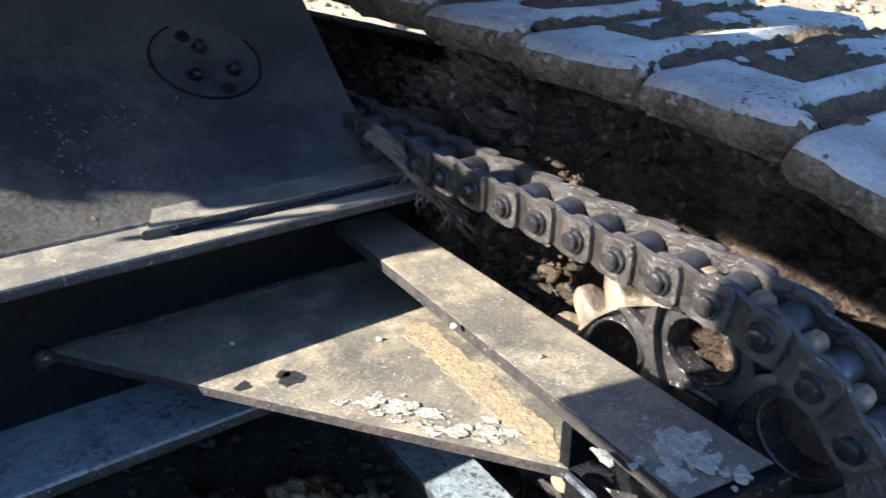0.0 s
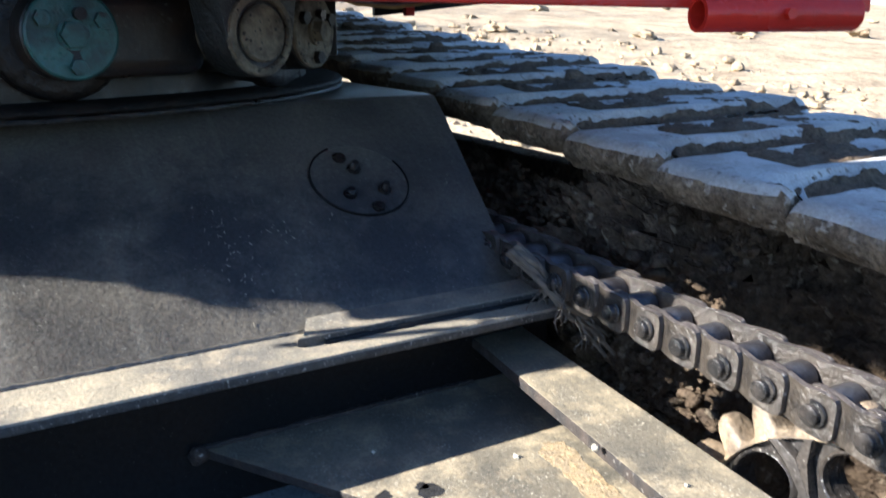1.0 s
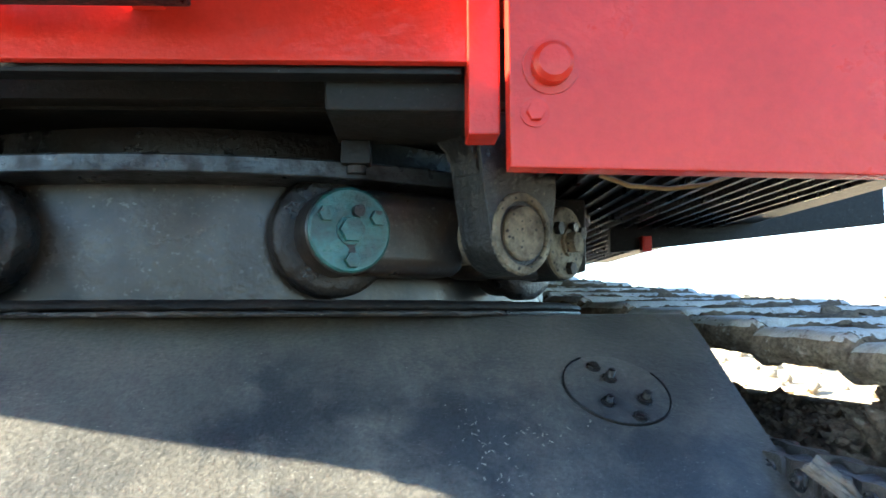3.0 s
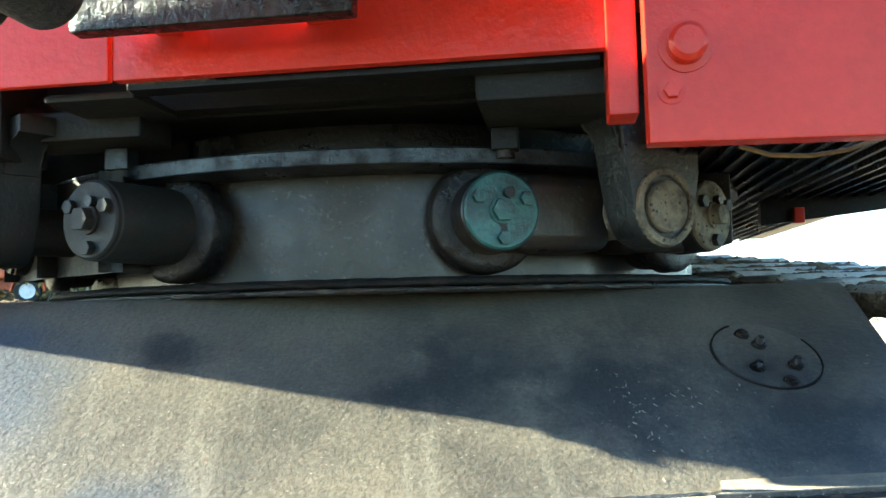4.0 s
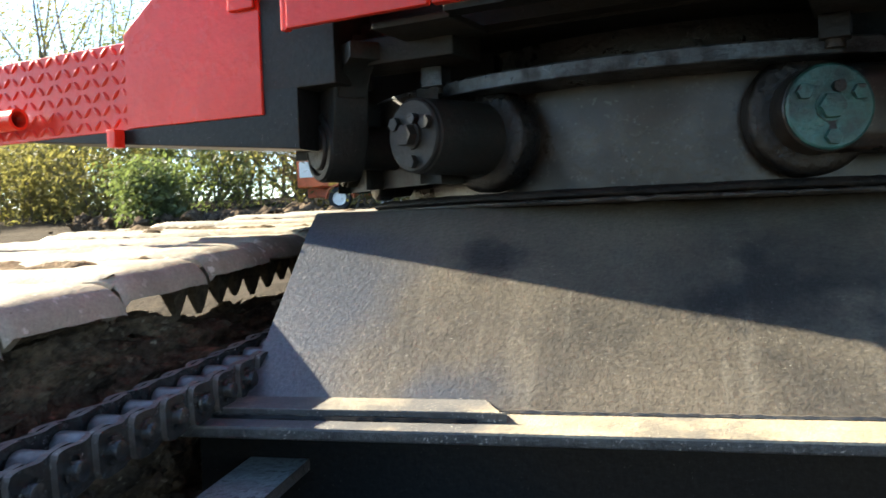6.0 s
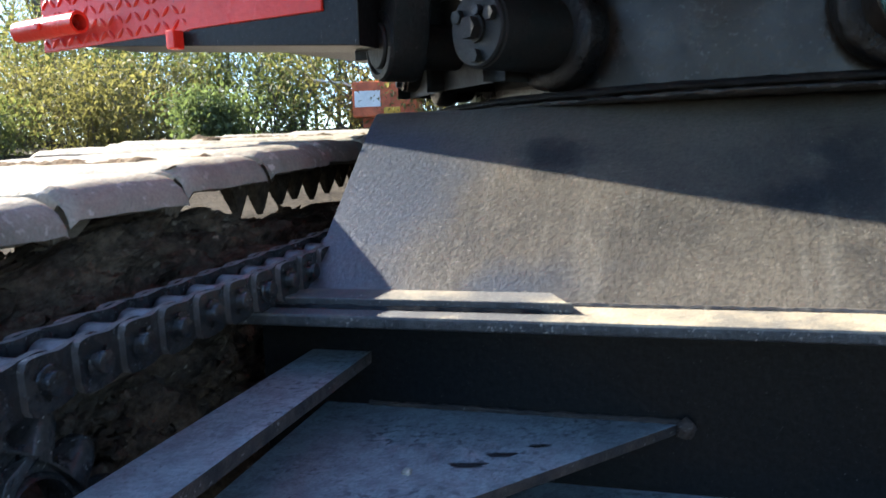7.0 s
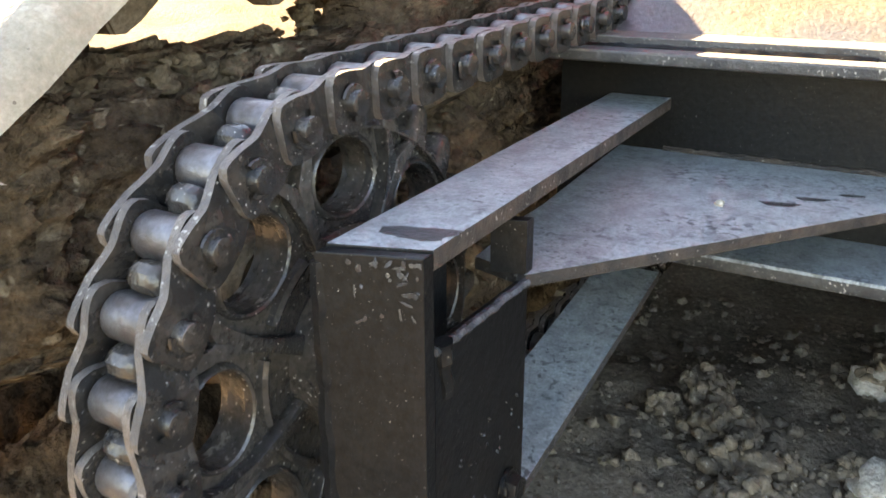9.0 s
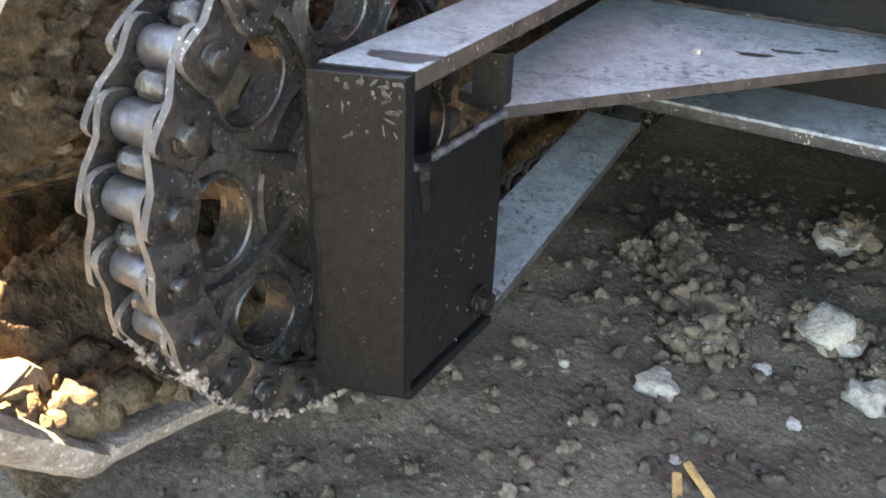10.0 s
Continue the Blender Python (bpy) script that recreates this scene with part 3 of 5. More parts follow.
# brackets that carry the drive sprockets: bar, gusset, hollow post and lower brace
BAR = {-1: [(-0.719, 0.10), (-0.626, 0.10), (-0.588, -0.612), (-0.668, -0.640)], 1: [(0.649, 0.10), (0.748, 0.10), (0.661, -0.669), (0.549, -0.650)]}
GUS = {-1: [(-0.197, 0.10), (-0.70, 0.10), (-0.655, -0.43), (-0.590, -0.448)], 1: [(0.203, 0.10), (0.72, 0.10), (0.664, -0.415), (0.577, -0.492)]}
for s in (-1, 1):
    bar = part("bracket_bar", prism(B(), BAR[s], 0.518, 0.536, bevel=0.002), M_TOP if s < 0 else M_TAN, carbody, "dusty flat steel bracket bar")
    bar.data.materials.append(M_FRAME)
    bar.data.materials.append(M_RUST)
    for f in bar.data.polygons:
        if f.normal.z < 0.8:
            f.material_index = 2 if abs(f.normal.x) > 0.8 else 1
    gus = part("gusset", prism(B(), GUS[s], 0.444, 0.458, bevel=0.002), M_TOP if s < 0 else M_TAN, carbody, "dusty triangular gusset plate with flaking paint")
    gus.data.materials.append(M_RUST)
    for f in gus.data.polygons:
        if f.normal.z < 0.5:
            f.material_index = 1
    b = GUS[s]
    part("weld_bead", weld((b[0][0], 0.097, 0.459), (b[1][0] * 0.9, 0.097, 0.459), 0.005, 5 + s), M_RUST, carbody)
    bm = B()
    for k, (dy, dz, r) in enumerate(((0.094, 0.452, 0.014), (0.088, 0.458, 0.011))):
        lump(bm, (b[0][0] - s * 0.006, dy, dz), r, k + s * 2.0, 0.9, 2, 0.4)
    part("weld_blob", bm, M_RUST, carbody, sharp=80)
    q = BAR[s]
    nr, nl = Vector((*q[2], 0)), Vector((*q[3], 0))
    if s > 0:
        nr, nl = nl, nr
    back = Vector((*GUS[s][3], 0))
    outer = nl + (back - nr)
    # front plate of the post, wide corner to corner, then the inner side plate, the short plate above the gusset and the outer side
    low = 0.205
    pf = [(nl.x, nl.y - 0.014), (nr.x, nr.y - 0.014), (nr.x, nr.y - 0.0005), (nl.x, nl.y - 0.0005)]
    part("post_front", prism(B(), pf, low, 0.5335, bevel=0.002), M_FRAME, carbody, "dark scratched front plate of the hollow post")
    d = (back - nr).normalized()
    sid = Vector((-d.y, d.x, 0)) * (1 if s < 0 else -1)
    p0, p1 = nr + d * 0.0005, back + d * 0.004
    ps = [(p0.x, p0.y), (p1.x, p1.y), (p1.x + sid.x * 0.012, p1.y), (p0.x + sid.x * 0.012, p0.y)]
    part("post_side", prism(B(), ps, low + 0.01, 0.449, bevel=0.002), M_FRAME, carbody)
    part("weld_bead", weld((nr.x, nr.y, 0.450), (back.x, back.y, 0.450), 0.0045, 12 + s), M_CHIP_GLINT, carbody)
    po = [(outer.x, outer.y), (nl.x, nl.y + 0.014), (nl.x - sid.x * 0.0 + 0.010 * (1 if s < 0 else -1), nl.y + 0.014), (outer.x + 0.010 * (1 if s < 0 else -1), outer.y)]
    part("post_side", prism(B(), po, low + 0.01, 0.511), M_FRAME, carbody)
    stp = [(back.x, back.y), (outer.x * 0.4 + back.x * 0.6, outer.y * 0.4 + back.y * 0.6), (outer.x * 0.4 + back.x * 0.6, outer.y * 0.4 + back.y * 0.6 + 0.014), (back.x, back.y + 0.014)]
    part("post_rib", prism(B(), stp, 0.458, 0.511, bevel=0.001), M_FRAME, carbody)
    # lower brace: a flat bar from the foot of the post up to the beam, and its cross plate
    a0 = Vector((s * 0.640, -0.43, 0.212))
    a1 = Vector((s * 0.668, 0.10, 0.262))
    w = Vector((0.095, 0, 0))
    bm = B()
    quad = [a0 - w / 2, a0 + w / 2, a1 + w / 2, a1 - w / 2]
    vs = [bm.verts.new(p) for p in quad] + [bm.verts.new(p - Vector((0, 0, 0.014))) for p in quad]
    for f in ((0, 1, 2, 3), (7, 6, 5, 4), (0, 4, 5, 1), (1, 5, 6, 2), (2, 6, 7, 3), (3, 7, 4, 0)):
        bm.faces.new([vs[i] for i in f])
    dark_sides(part("lower_brace", bm, M_TOP, carbody, "dusty flat lower brace"))
    part("post_foot", prism(B(), [(nl.x, nl.y), (nr.x, nr.y), (nr.x, back.y), (outer.x, outer.y)], low - 0.014, low, bevel=0.002), M_FRAME, carbody)
    mm = frame_of((nr.x + sid.x * 0.0, nr.y + 0.13, 0.245), (-s, 0, 0))
    part("bolt", hexhead(B(), mm, 0.024, 0.016, 0.018), M_GREASE, carbody)
    mm = frame_of((nr.x, nr.y + 0.02, 0.425), (-s, 0, 0))
    part("weld_bead", weld((nr.x, nr.y + 0.01, 0.455), (nr.x, nr.y + 0.018, 0.405), 0.008, 21 + s, 0.006), M_FRAME, carbody)
    part("weld_bead", weld((nl.x, nl.y - 0.011, low), (nl.x, nl.y - 0.011, 0.525), 0.0065, 31 + s), M_FRAME, carbody)

    rs = random.Random(80 + s)
    for i in range(34):
        # chipped paint and dried splashes along the front plate's upper corner
        u = 1 - rs.random() ** 1.6
        c = nl.lerp(nr, u)
        wide = (nr - nl).normalized()
        face = Vector((wide.y, -wide.x, 0))
        if face.y > 0:
            face = -face
        bm = patch(0, 0, 0, rs.uniform(0.0005, 0.002), rs.uniform(0.001, 0.0055), rs.uniform(0, 180), i * 1.7 + s, 14)
        mm = frame_of((c.x, c.y - 0.0148, 0.528 - 0.05 * rs.random() ** 2.2), face)
        for v in bm.verts:
            v.co = mm @ v.co
        part("scuff", bm, M_RUST if i % 3 == 1 else M_CHIP_GLINT if i % 6 == 0 else M_EDGE, carbody)
    # chips on the side plate, doubling as painted glints of wet steel
    for i in range(26):
        u = 0.5 + 0.2 * rs.gauss(0, 1) if i % 2 else rs.random()
        u = min(1.0, max(0.0, u))
        c = nr.lerp(back, 0.15 + 0.8 * u)
        bm = patch(0, 0, 0, rs.uniform(0.0006, 0.0018), rs.uniform(0.0015, 0.005), rs.uniform(20, 70), i + s, 12)
        mm = frame_of((c.x - sid.x * 0.0012, c.y - sid.y * 0.0012, rs.choice((0.235, 0.25, 0.31, 0.33)) + rs.gauss(0, 0.012)), -sid)
        for v in bm.verts:
            v.co = mm @ v.co
        part("scuff", bm, M_CHIP_GLINT, carbody)

# roller path on the deck, drum behind it and the upper band
C0 = Vector((0, 1.175, 0))
mC = Matrix.Translation(C0)


def rough_ring(prof, seed, amp, n=1300):
    bm = B()
    lathe(bm, prof, mC, n)
    for v in bm.verts:
        q = v.co + Vector((seed, seed * 0.3, 0))
        fine = noise.noise(Vector((q.x * 40, q.y * 40, q.z * 260))) + 0.5 * noise.noise(q * 110)
        v.co += Vector((noise.noise(q * 38), fine, noise.noise(q * 46) + 0.5 * fine)) * amp
    return bm


part("roller_path", rough_ring([(0.70, 0.90), (0.70, 0.917), (0.78, 0.918), (0.808, 0.916), (0.815, 0.913), (0.819, 0.909), (0.8195, 0.905), (0.814, 0.902), (0.70, 0.900)], 4.0, 0.0016), M_CAKE, carbody, "greasy round roller path ring with caked grease", sharp=60)
part("roller_path_seat", rough_ring([(0.70, 0.8995), (0.814, 0.9005), (0.8185, 0.899), (0.82, 0.896), (0.817, 0.8925), (0.70, 0.8915)], 6.5, 0.0017), M_CRUST, carbody, "flaking brown and black crust under the ring", sharp=60)
part("drum_wall", lathe(B(), [(0.735, 0.90), (0.735, 1.10), (0.72, 1.10), (0.72, 0.90)], mC, 128), M_DRUM, carbody, "brown oily round drum wall")
part("drum_band", rough_ring([(0.70, 1.098), (0.843, 1.0985), (0.845, 1.1005), (0.845, 1.1225), (0.843, 1.1255), (0.70, 1.126)], 2.0, 0.0003, 260), M_BAND, carbody, "worn grey band round the drum", sharp=22)


rnd = random.Random(17)
for i in range(60):
    r = 0.002 + 0.016 * rnd.random() ** 2.2
    part("paint_flake", patch(0.604 + rnd.gauss(0, 0.022), -0.612 + rnd.gauss(0, 0.022), 0.5361 + i * 0.00003, r, r * rnd.uniform(0.4, 0.8), rnd.uniform(0, 90), i), M_FLAKE, carbody)
M_OCHRE = mat("ochre_dust", (0.33, 0.25, 0.145), 0.95, second=(0.26, 0.205, 0.135), scale=40, mix=(0.4, 0.6), grain=160, grain_amt=0.25, bump=0.4, bump_scale=120, spec=0.05)
for i in range(26):
    k = i / 25
    part("dust_streak", patch(0.628 - 0.035 * k + rnd.gauss(0, 0.004), -0.16 - 0.27 * k, 0.45805 + i * 0.00002, 0.03 + 0.012 * rnd.random(), 0.016 + 0.006 * rnd.random(), 78 + rnd.uniform(-8, 8), i * 2.3), M_OCHRE, carbody)
for i in range(110):
    k = rnd.random()
    r = 0.0015 + 0.012 * rnd.random() ** 2.5
    part("paint_flake", patch(0.455 + 0.095 * k + rnd.uniform(-0.01, 0.035), -0.27 - 0.16 * k + rnd.uniform(-0.015, 0.05), 0.4587 + i * 0.00002, r, r * rnd.uniform(0.3, 0.7), rnd.uniform(-70, -40), i + 30), M_FLAKE, carbody)


def scuff(x, s, rx, ry, turn, seed):
    """A white scratch on the sloped plate."""
    bm = patch(0, 0, 0, rx, ry, turn, seed, 14)
    m = frame_of(on_plate(x, s, 0.0016), OUT)
    for v in bm.verts:
        v.co = m @ v.co
    part("scuff", bm, M_FLAKE, carbody)


for cx_, cs_, wx, ws, n_ in ((0.292, 0.16, 0.016, 0.055, 34), (0.375, 0.19, 0.018, 0.012, 14), (0.478, 0.205, 0.01, 0.004, 3), (0.71, 0.262, 0.006, 0.012, 5), (0.33, 0.10, 0.03, 0.03, 5)):
    for i in range(n_):
        scuff(cx_ + rnd.gauss(0, wx), cs_ + rnd.gauss(0, ws), rnd.uniform(0.0003, 0.0008), rnd.uniform(0.0006, 0.004), rnd.uniform(-60, 60), i + cx_ * 50)
for x, y, r in ((0.372, -0.135, 0.012), (0.43, -0.155, 0.02), (0.425, -0.14, 0.011)):
    part("oil_stain", patch(x, y, 0.4582, r, r * 0.7, 20, x * 9), M_OIL, carbody)
part("oil_stain", patch(-0.618, -0.585, 0.5362, 0.035, 0.014, 16, 3.3), M_OIL, carbody)
for x, y, r in ((-0.40, -0.06, 0.018), (-0.43, -0.10, 0.022), (-0.36, -0.02, 0.014)):
    part("oil_stain", patch(x, y, 0.4582, r, r * 0.35, 12, x * 7), M_OIL, carbody)
for x, y, z, r, k in ((0.407, -0.031, 0.458, 0.006, 1), (0.571, -0.142, 0.458, 0.007, 2), (-0.489, -0.139, 0.458, 0.009, 3), (0.586, -0.284, 0.536, 0.008, 4), (0.62, -0.40, 0.536, 0.005, 5)):
    bm = B()
    lump(bm, (x, y, z + r * 0.22), r * 0.65, k * 1.9, 0.7, 2, 0.5)
    ob = part("pebble", bm, M_FLAKE, None, "small pale pebble lying on the steel bracket", sharp=80)
    tagged(ob, category="pebble", group="pebbles on the bracket")

# ---- drive sprockets and chains ----
PITCH, TEETH, SY = 0.0635, 24, -0.530
HEIGHT = {-1: 0.381, 1: 0.391}
RP = PITCH / (2 * math.sin(math.pi / TEETH))


def sprocket_mesh():
    """A cast sprocket round x: rim with finger teeth, web with oval holes and ribs, hub."""
    bm = B()
    half, rim_in = 0.019, 0.2125
    # toothed rim, as an outline given thickness
    outline = []
    for i in range(TEETH):
        a = 2 * math.pi * i / TEETH
        st = 2 * math.pi / TEETH
        for k, r in ((-0.5, 0.2185), (-0.36, 0.2195), (-0.27, 0.226), (-0.235, 0.238), (-0.2, 0.250), (-0.12, 0.259), (0.0, 0.262), (0.12, 0.259), (0.2, 0.250), (0.235, 0.238), (0.27, 0.226), (0.36, 0.2195)):
            outline.append((a + (k + 0.5) * st, r))
    n = len(outline)
    rings = []
    for x, shrink in ((-half, 0.018), (-half + 0.002, 0.010), (-half + 0.006, 0.004), (-half + 0.012, 0.001), (half - 0.012, 0.001), (half - 0.006, 0.004), (half - 0.002, 0.010), (half, 0.018)):
        rings.append([bm.verts.new((x, (r - shrink * (r - 0.2165) / 0.045) * math.cos(a), (r - shrink * (r - 0.2165) / 0.045) * math.sin(a))) for a, r in outline])
    rin = [[bm.verts.new((x, rim_in * math.cos(a), rim_in * math.sin(a))) for a, r in outline] for x in (-half - 0.006, half + 0.006)]
    rmid = [[bm.verts.new((x, 0.2150 * math.cos(a), 0.2150 * math.sin(a))) for a, r in outline] for x in (-half - 0.006, half + 0.006)]
    order = [rin[0], rmid[0]] + rings + [rmid[1], rin[1], rin[0]]
    for p, q in zip(order, order[1:]):
        for j in range(n):
            bm.faces.new((p[j], p[(j + 1) % n], q[(j + 1) % n], q[j]))
    return bm


HOLES, HOLE_R, HOLE_A, HOLE_B, HOLE_TURN = 8, 0.170, 0.043, 0.036, radians(17.6)


def hole_point(h, t, grow=0.0):
    """A point on the rim of hole h: t round it, grown outwards."""
    a = 2 * math.pi * (h + 0.5) / HOLES + HOLE_TURN
    du, dr = (HOLE_A + grow) * math.cos(t), (HOLE_B + grow) * math.sin(t)
    c, s = math.cos(a), math.sin(a)
    return ((HOLE_R + dr) * c - du * s, (HOLE_R + dr) * s + du * c)


def sprocket_web():
    """Web disc with oval holes."""
    bm = B()
    faces = []
    loops_of = []
    for x in (-0.013, 0.013):
        loops = [[(r * math.cos(2 * math.pi * i / 96), r * math.sin(2 * math.pi * i / 96)) for i in range(96)] for r in (0.2135, 0.07)]
        loops += [[hole_point(h, 2 * math.pi * i / 28) for i in range(28)] for h in range(HOLES)]
        made, edges = [], []
        for lp in loops:
            vs = [bm.verts.new((x, y, z)) for y, z in lp]
            edges += [bm.edges.new((vs[i], vs[(i + 1) % len(vs)])) for i in range(len(vs))]
            made.append(vs)
        bmesh.ops.triangle_fill(bm, edges=edges, use_beauty=True, use_dissolve=False)
        loops_of.append(made)
    for a, b in zip(*loops_of):
        n = len(a)
        for i in range(n):
            bm.faces.new((a[i], a[(i + 1) % n], b[(i + 1) % n], b[i]))
    return bm


def hole_rims():
    """Raised rounded rims round the holes, and the ribs between them."""
    bm = B()
    for side in (-1, 1):
        for h in range(HOLES):
            rings = []
            for i in range(32):
                t = 2 * math.pi * i / 32
                ring = []
                for g, x in ((-0.0005, 0.010), (0.0, 0.0185), (0.002, 0.0205), (0.0045, 0.0185), (0.0065, 0.012)):
                    y, z = hole_point(h, t, g)
                    ring.append(bm.verts.new((side * x, y, z)))
                rings.append(ring)
            for i in range(32):
                p, q = rings[i], rings[(i + 1) % 32]
                for k in range(4):
                    bm.faces.new((p[k], p[k + 1], q[k + 1], q[k]))
            a = 2 * math.pi * h / HOLES + HOLE_TURN
            m = pose(0, 0, 0, math.degrees(a), 0, 0)
            # a rib that runs out from the hub and forks into the rim
            for sg in (-1, 1):
                lo, hi = sorted((side * 0.011, side * 0.027))
                q = [(0.072, -0.010 * sg), (0.072, 0.006 * sg), (0.15, 0.006 * sg), (0.185, 0.011 * sg), (0.2125, 0.034 * sg), (0.2125, 0.018 * sg), (0.19, 0.0), (0.15, -0.004 * sg)]
                if sg < 0:
                    q = q[::-1]
                mm = m @ Matrix(((0, 0, 1, 0), (1, 0, 0, 0), (0, 1, 0, 0), (0, 0, 0, 1)))
                prism(bm, q, lo + (0.0006 if sg > 0 else 0.0), hi - (0.0006 if sg > 0 else 0.0), mm, 0.003)
            # a raised curb between the ribs, below the hole
            ring = []
            for k in range(15):
                t = 2 * math.pi * (h + 0.16 + 0.68 * k / 14) / HOLES + HOLE_TURN
                ring.append([bm.verts.new((side * x, r * math.cos(t), r * math.sin(t))) for r, x in ((0.112, 0.011), (0.1135, 0.019), (0.118, 0.0215), (0.1225, 0.019), (0.124, 0.011))])
            for p, q in zip(ring, ring[1:]):
                for k in range(4):
                    bm.faces.new((p[k], p[k + 1], q[k + 1], q[k]))
    return bm


def build_sprocket(s):
    t = thing("drive_sprocket", Matrix.Translation((s * 0.757, SY, HEIGHT[s])) @ pose(0, 0, 0, 2.86, 0, 0), "dark cast drive sprocket with oval holes and worn teeth", "sprocket", "drive sprockets")
    cast = M_SPROCKET if s < 0 else M_CASTDRY
    part("toothed_rim", sprocket_mesh(), cast, t, "toothed rim with dusty finger teeth")
    web = part("web", sprocket_web(), M_SPROCKET, t, sharp=30)
    part("hole_rims", hole_rims(), M_SPROCKET, web, kind="stuff")
    part("hub", lathe(B(), [(0.0, 0.062), (0.045, 0.062), (0.05, 0.058), (0.078, 0.05), (0.082, 0.04), (0.082, -0.05), (0.0, -0.05)], pose(0, 0, 0, 0, -s * 90, 0), 40), M_SPROCKET, t)
    return t


for s in (-1, 1):
    build_sprocket(s)

# path of the chain's pins: up round the sprocket, along the top run and along the bottom run
RISE = 0.05
TOP_A = math.pi / 2 + RISE


def chain_points(SZ):
    pts = []
    y, z = SY + RP * math.cos(TOP_A), SZ + RP * math.sin(TOP_A)
    for i in range(20, 0, -1):
        sag = -0.003 * math.sin(math.pi * i / 20)
        pts.append((y + i * PITCH * math.cos(RISE), z + i * PITCH * math.sin(RISE) + sag))
    step = 2 * math.pi / TEETH
    for i in range(0, 12):
        a = TOP_A + i * step
        pts.append((SY + RP * math.cos(a), SZ + RP * math.sin(a)))
    ly, lz = pts[-1]
    for i in range(1, 20):
        pts.append((ly + i * PITCH, lz + 0.0 * i))
    return pts


def link_mesh(side):
    """One offset link plate from pin to pin along +y; it steps from narrow to wide. side: -1 or 1 in x."""
    bm = B()
    n = 30
    t = 0.0086
    outline = []
    for i in range(n + 1):
        k = i / n
        y = -0.024 + k * (PITCH + 0.048)
        end = 0.0262
        d = 0.0
        if y < 0:
            d = end * max(0.0, 1 - (-y / 0.0245) ** 3) ** (1 / 3)
        elif y > PITCH:
            d = end * max(0.0, 1 - ((y - PITCH) / 0.0245) ** 5) ** 0.2
        else:
            d = end - 0.0022 * math.sin(math.pi * y / PITCH)
        x = 0.0255 if y < 0.018 else (0.0355 if y > 0.045 else 0.0255 + 0.010 * (y - 0.018) / 0.027)
        outline.append((y, max(d, 0.008), x))
    rows = [[bm.verts.new((side * (x + o), y, z)) for o, z in ((0, -d), (0, d), (t, d), (t, -d))] for y, d, x in outline]
    for p, q in zip(rows, rows[1:]):
        for j in range(4):
            bm.faces.new((p[j], p[(j + 1) % 4], q[(j + 1) % 4], q[j]))
    bm.faces.new(rows[0])
    bm.faces.new(rows[-1][::-1])
    bmesh.ops.recalc_face_normals(bm, faces=bm.faces)
    return bm


def plain_mesh(name, bm, material, sharp=35):
    bmesh.ops.recalc_face_normals(bm, faces=bm.faces)
    me = bpy.data.meshes.new(name)
    bm.to_mesh(me)
    bm.free()
    me.materials.append(material)
    me.polygons.foreach_set("use_smooth", [True] * len(me.polygons))
    me.set_sharp_from_angle(angle=radians(sharp))
    return me


ME_LINK = {(s, c): plain_mesh("link_plate", link_mesh(s), M_CHAIN if c < 0 else M_CHAINDRY) for s in (-1, 1) for c in (-1, 1)}
for me in ME_LINK.values():
    me.materials.append(M_LINKEDGE)
    for f in me.polygons:
        if abs(f.normal.x) < 0.6:
            f.material_index = 1
ME_ROLL = plain_mesh("roller", cyl(B(), (-0.0235, 0, 0), (0.0235, 0, 0), 0.0195, n=20, bevel=0.003), M_ROLLER)
bmp = cyl(B(), (-0.0555, 0, 0), (0.0555, 0, 0), 0.0112, n=20, bevel=0.0015)
ME_PIN = plain_mesh("pin", bmp, M_CHAIN)
bmp = lathe(B(), [(0.0085, 0.0448), (0.0155, 0.0448), (0.0165, 0.0468), (0.0155, 0.0488), (0.0085, 0.0493)], pose(0, 0, 0, 0, 90, 0), 16, -60, 200)
box(bmp, (0.0438, -0.0035, -0.017), (0.0478, 0.0035, 0.006), 0.0012)
ME_COTTER = plain_mesh("cotter", bmp, M_CHAIN)

for s in (-1, 1):
    chain = thing("drive_chain", Matrix.Translation((s * 0.757, 0, 0)), "oily dark roller drive chain with bright worn rollers", "drive chain", "drive chains")
    pts = chain_points(HEIGHT[s])
    rnd = random.Random(40 + s)
    for (y0, z0), (y1, z1) in zip(pts, pts[1:]):
        ang = math.degrees(math.atan2(z1 - z0, y1 - y0))
        m = pose(0, y0, z0, ang + rnd.uniform(-0.8, 0.8), 0, 0)
        for side in (-1, 1):
            shared("link_plate", ME_LINK[side, s], chain, m)
        shared("roller", ME_ROLL, chain, pose(rnd.uniform(-0.001, 0.001), y0, z0))
        shared("pin", ME_PIN, chain, pose(0, y0, z0, rnd.uniform(0, 360)))
        shared("cotter", ME_COTTER, chain, pose(0, y0, z0, rnd.uniform(-60, 60), 0, 0 if s < 0 else 180))

rnd = random.Random(91)
items = []
for i in range(1500):
    a = radians(rnd.uniform(200, 286))
    r = RP + 0.0225 + 0.006 * noise.noise(Vector((math.degrees(a) * 0.35, 0, 0))) + rnd.gauss(0, 0.0015)
    items.append((-0.757 + rnd.choice((-1, 1, 1)) * rnd.uniform(0.026, 0.047), SY + r * math.cos(a), HEIGHT[-1] + r * math.sin(a), 0.0012 + 0.0042 * rnd.random() ** 2.5))
many_lumps("chain_crust", items, M_PADLOW, None, "pale dried mud crusted on the low run of the chain", sub=1, rough=1.0)

# ---- crawler tracks ----
PAD_IN, PAD_LEN, PAD_W = {-1: 0.872, 1: 0.885}, 0.237, 0.75


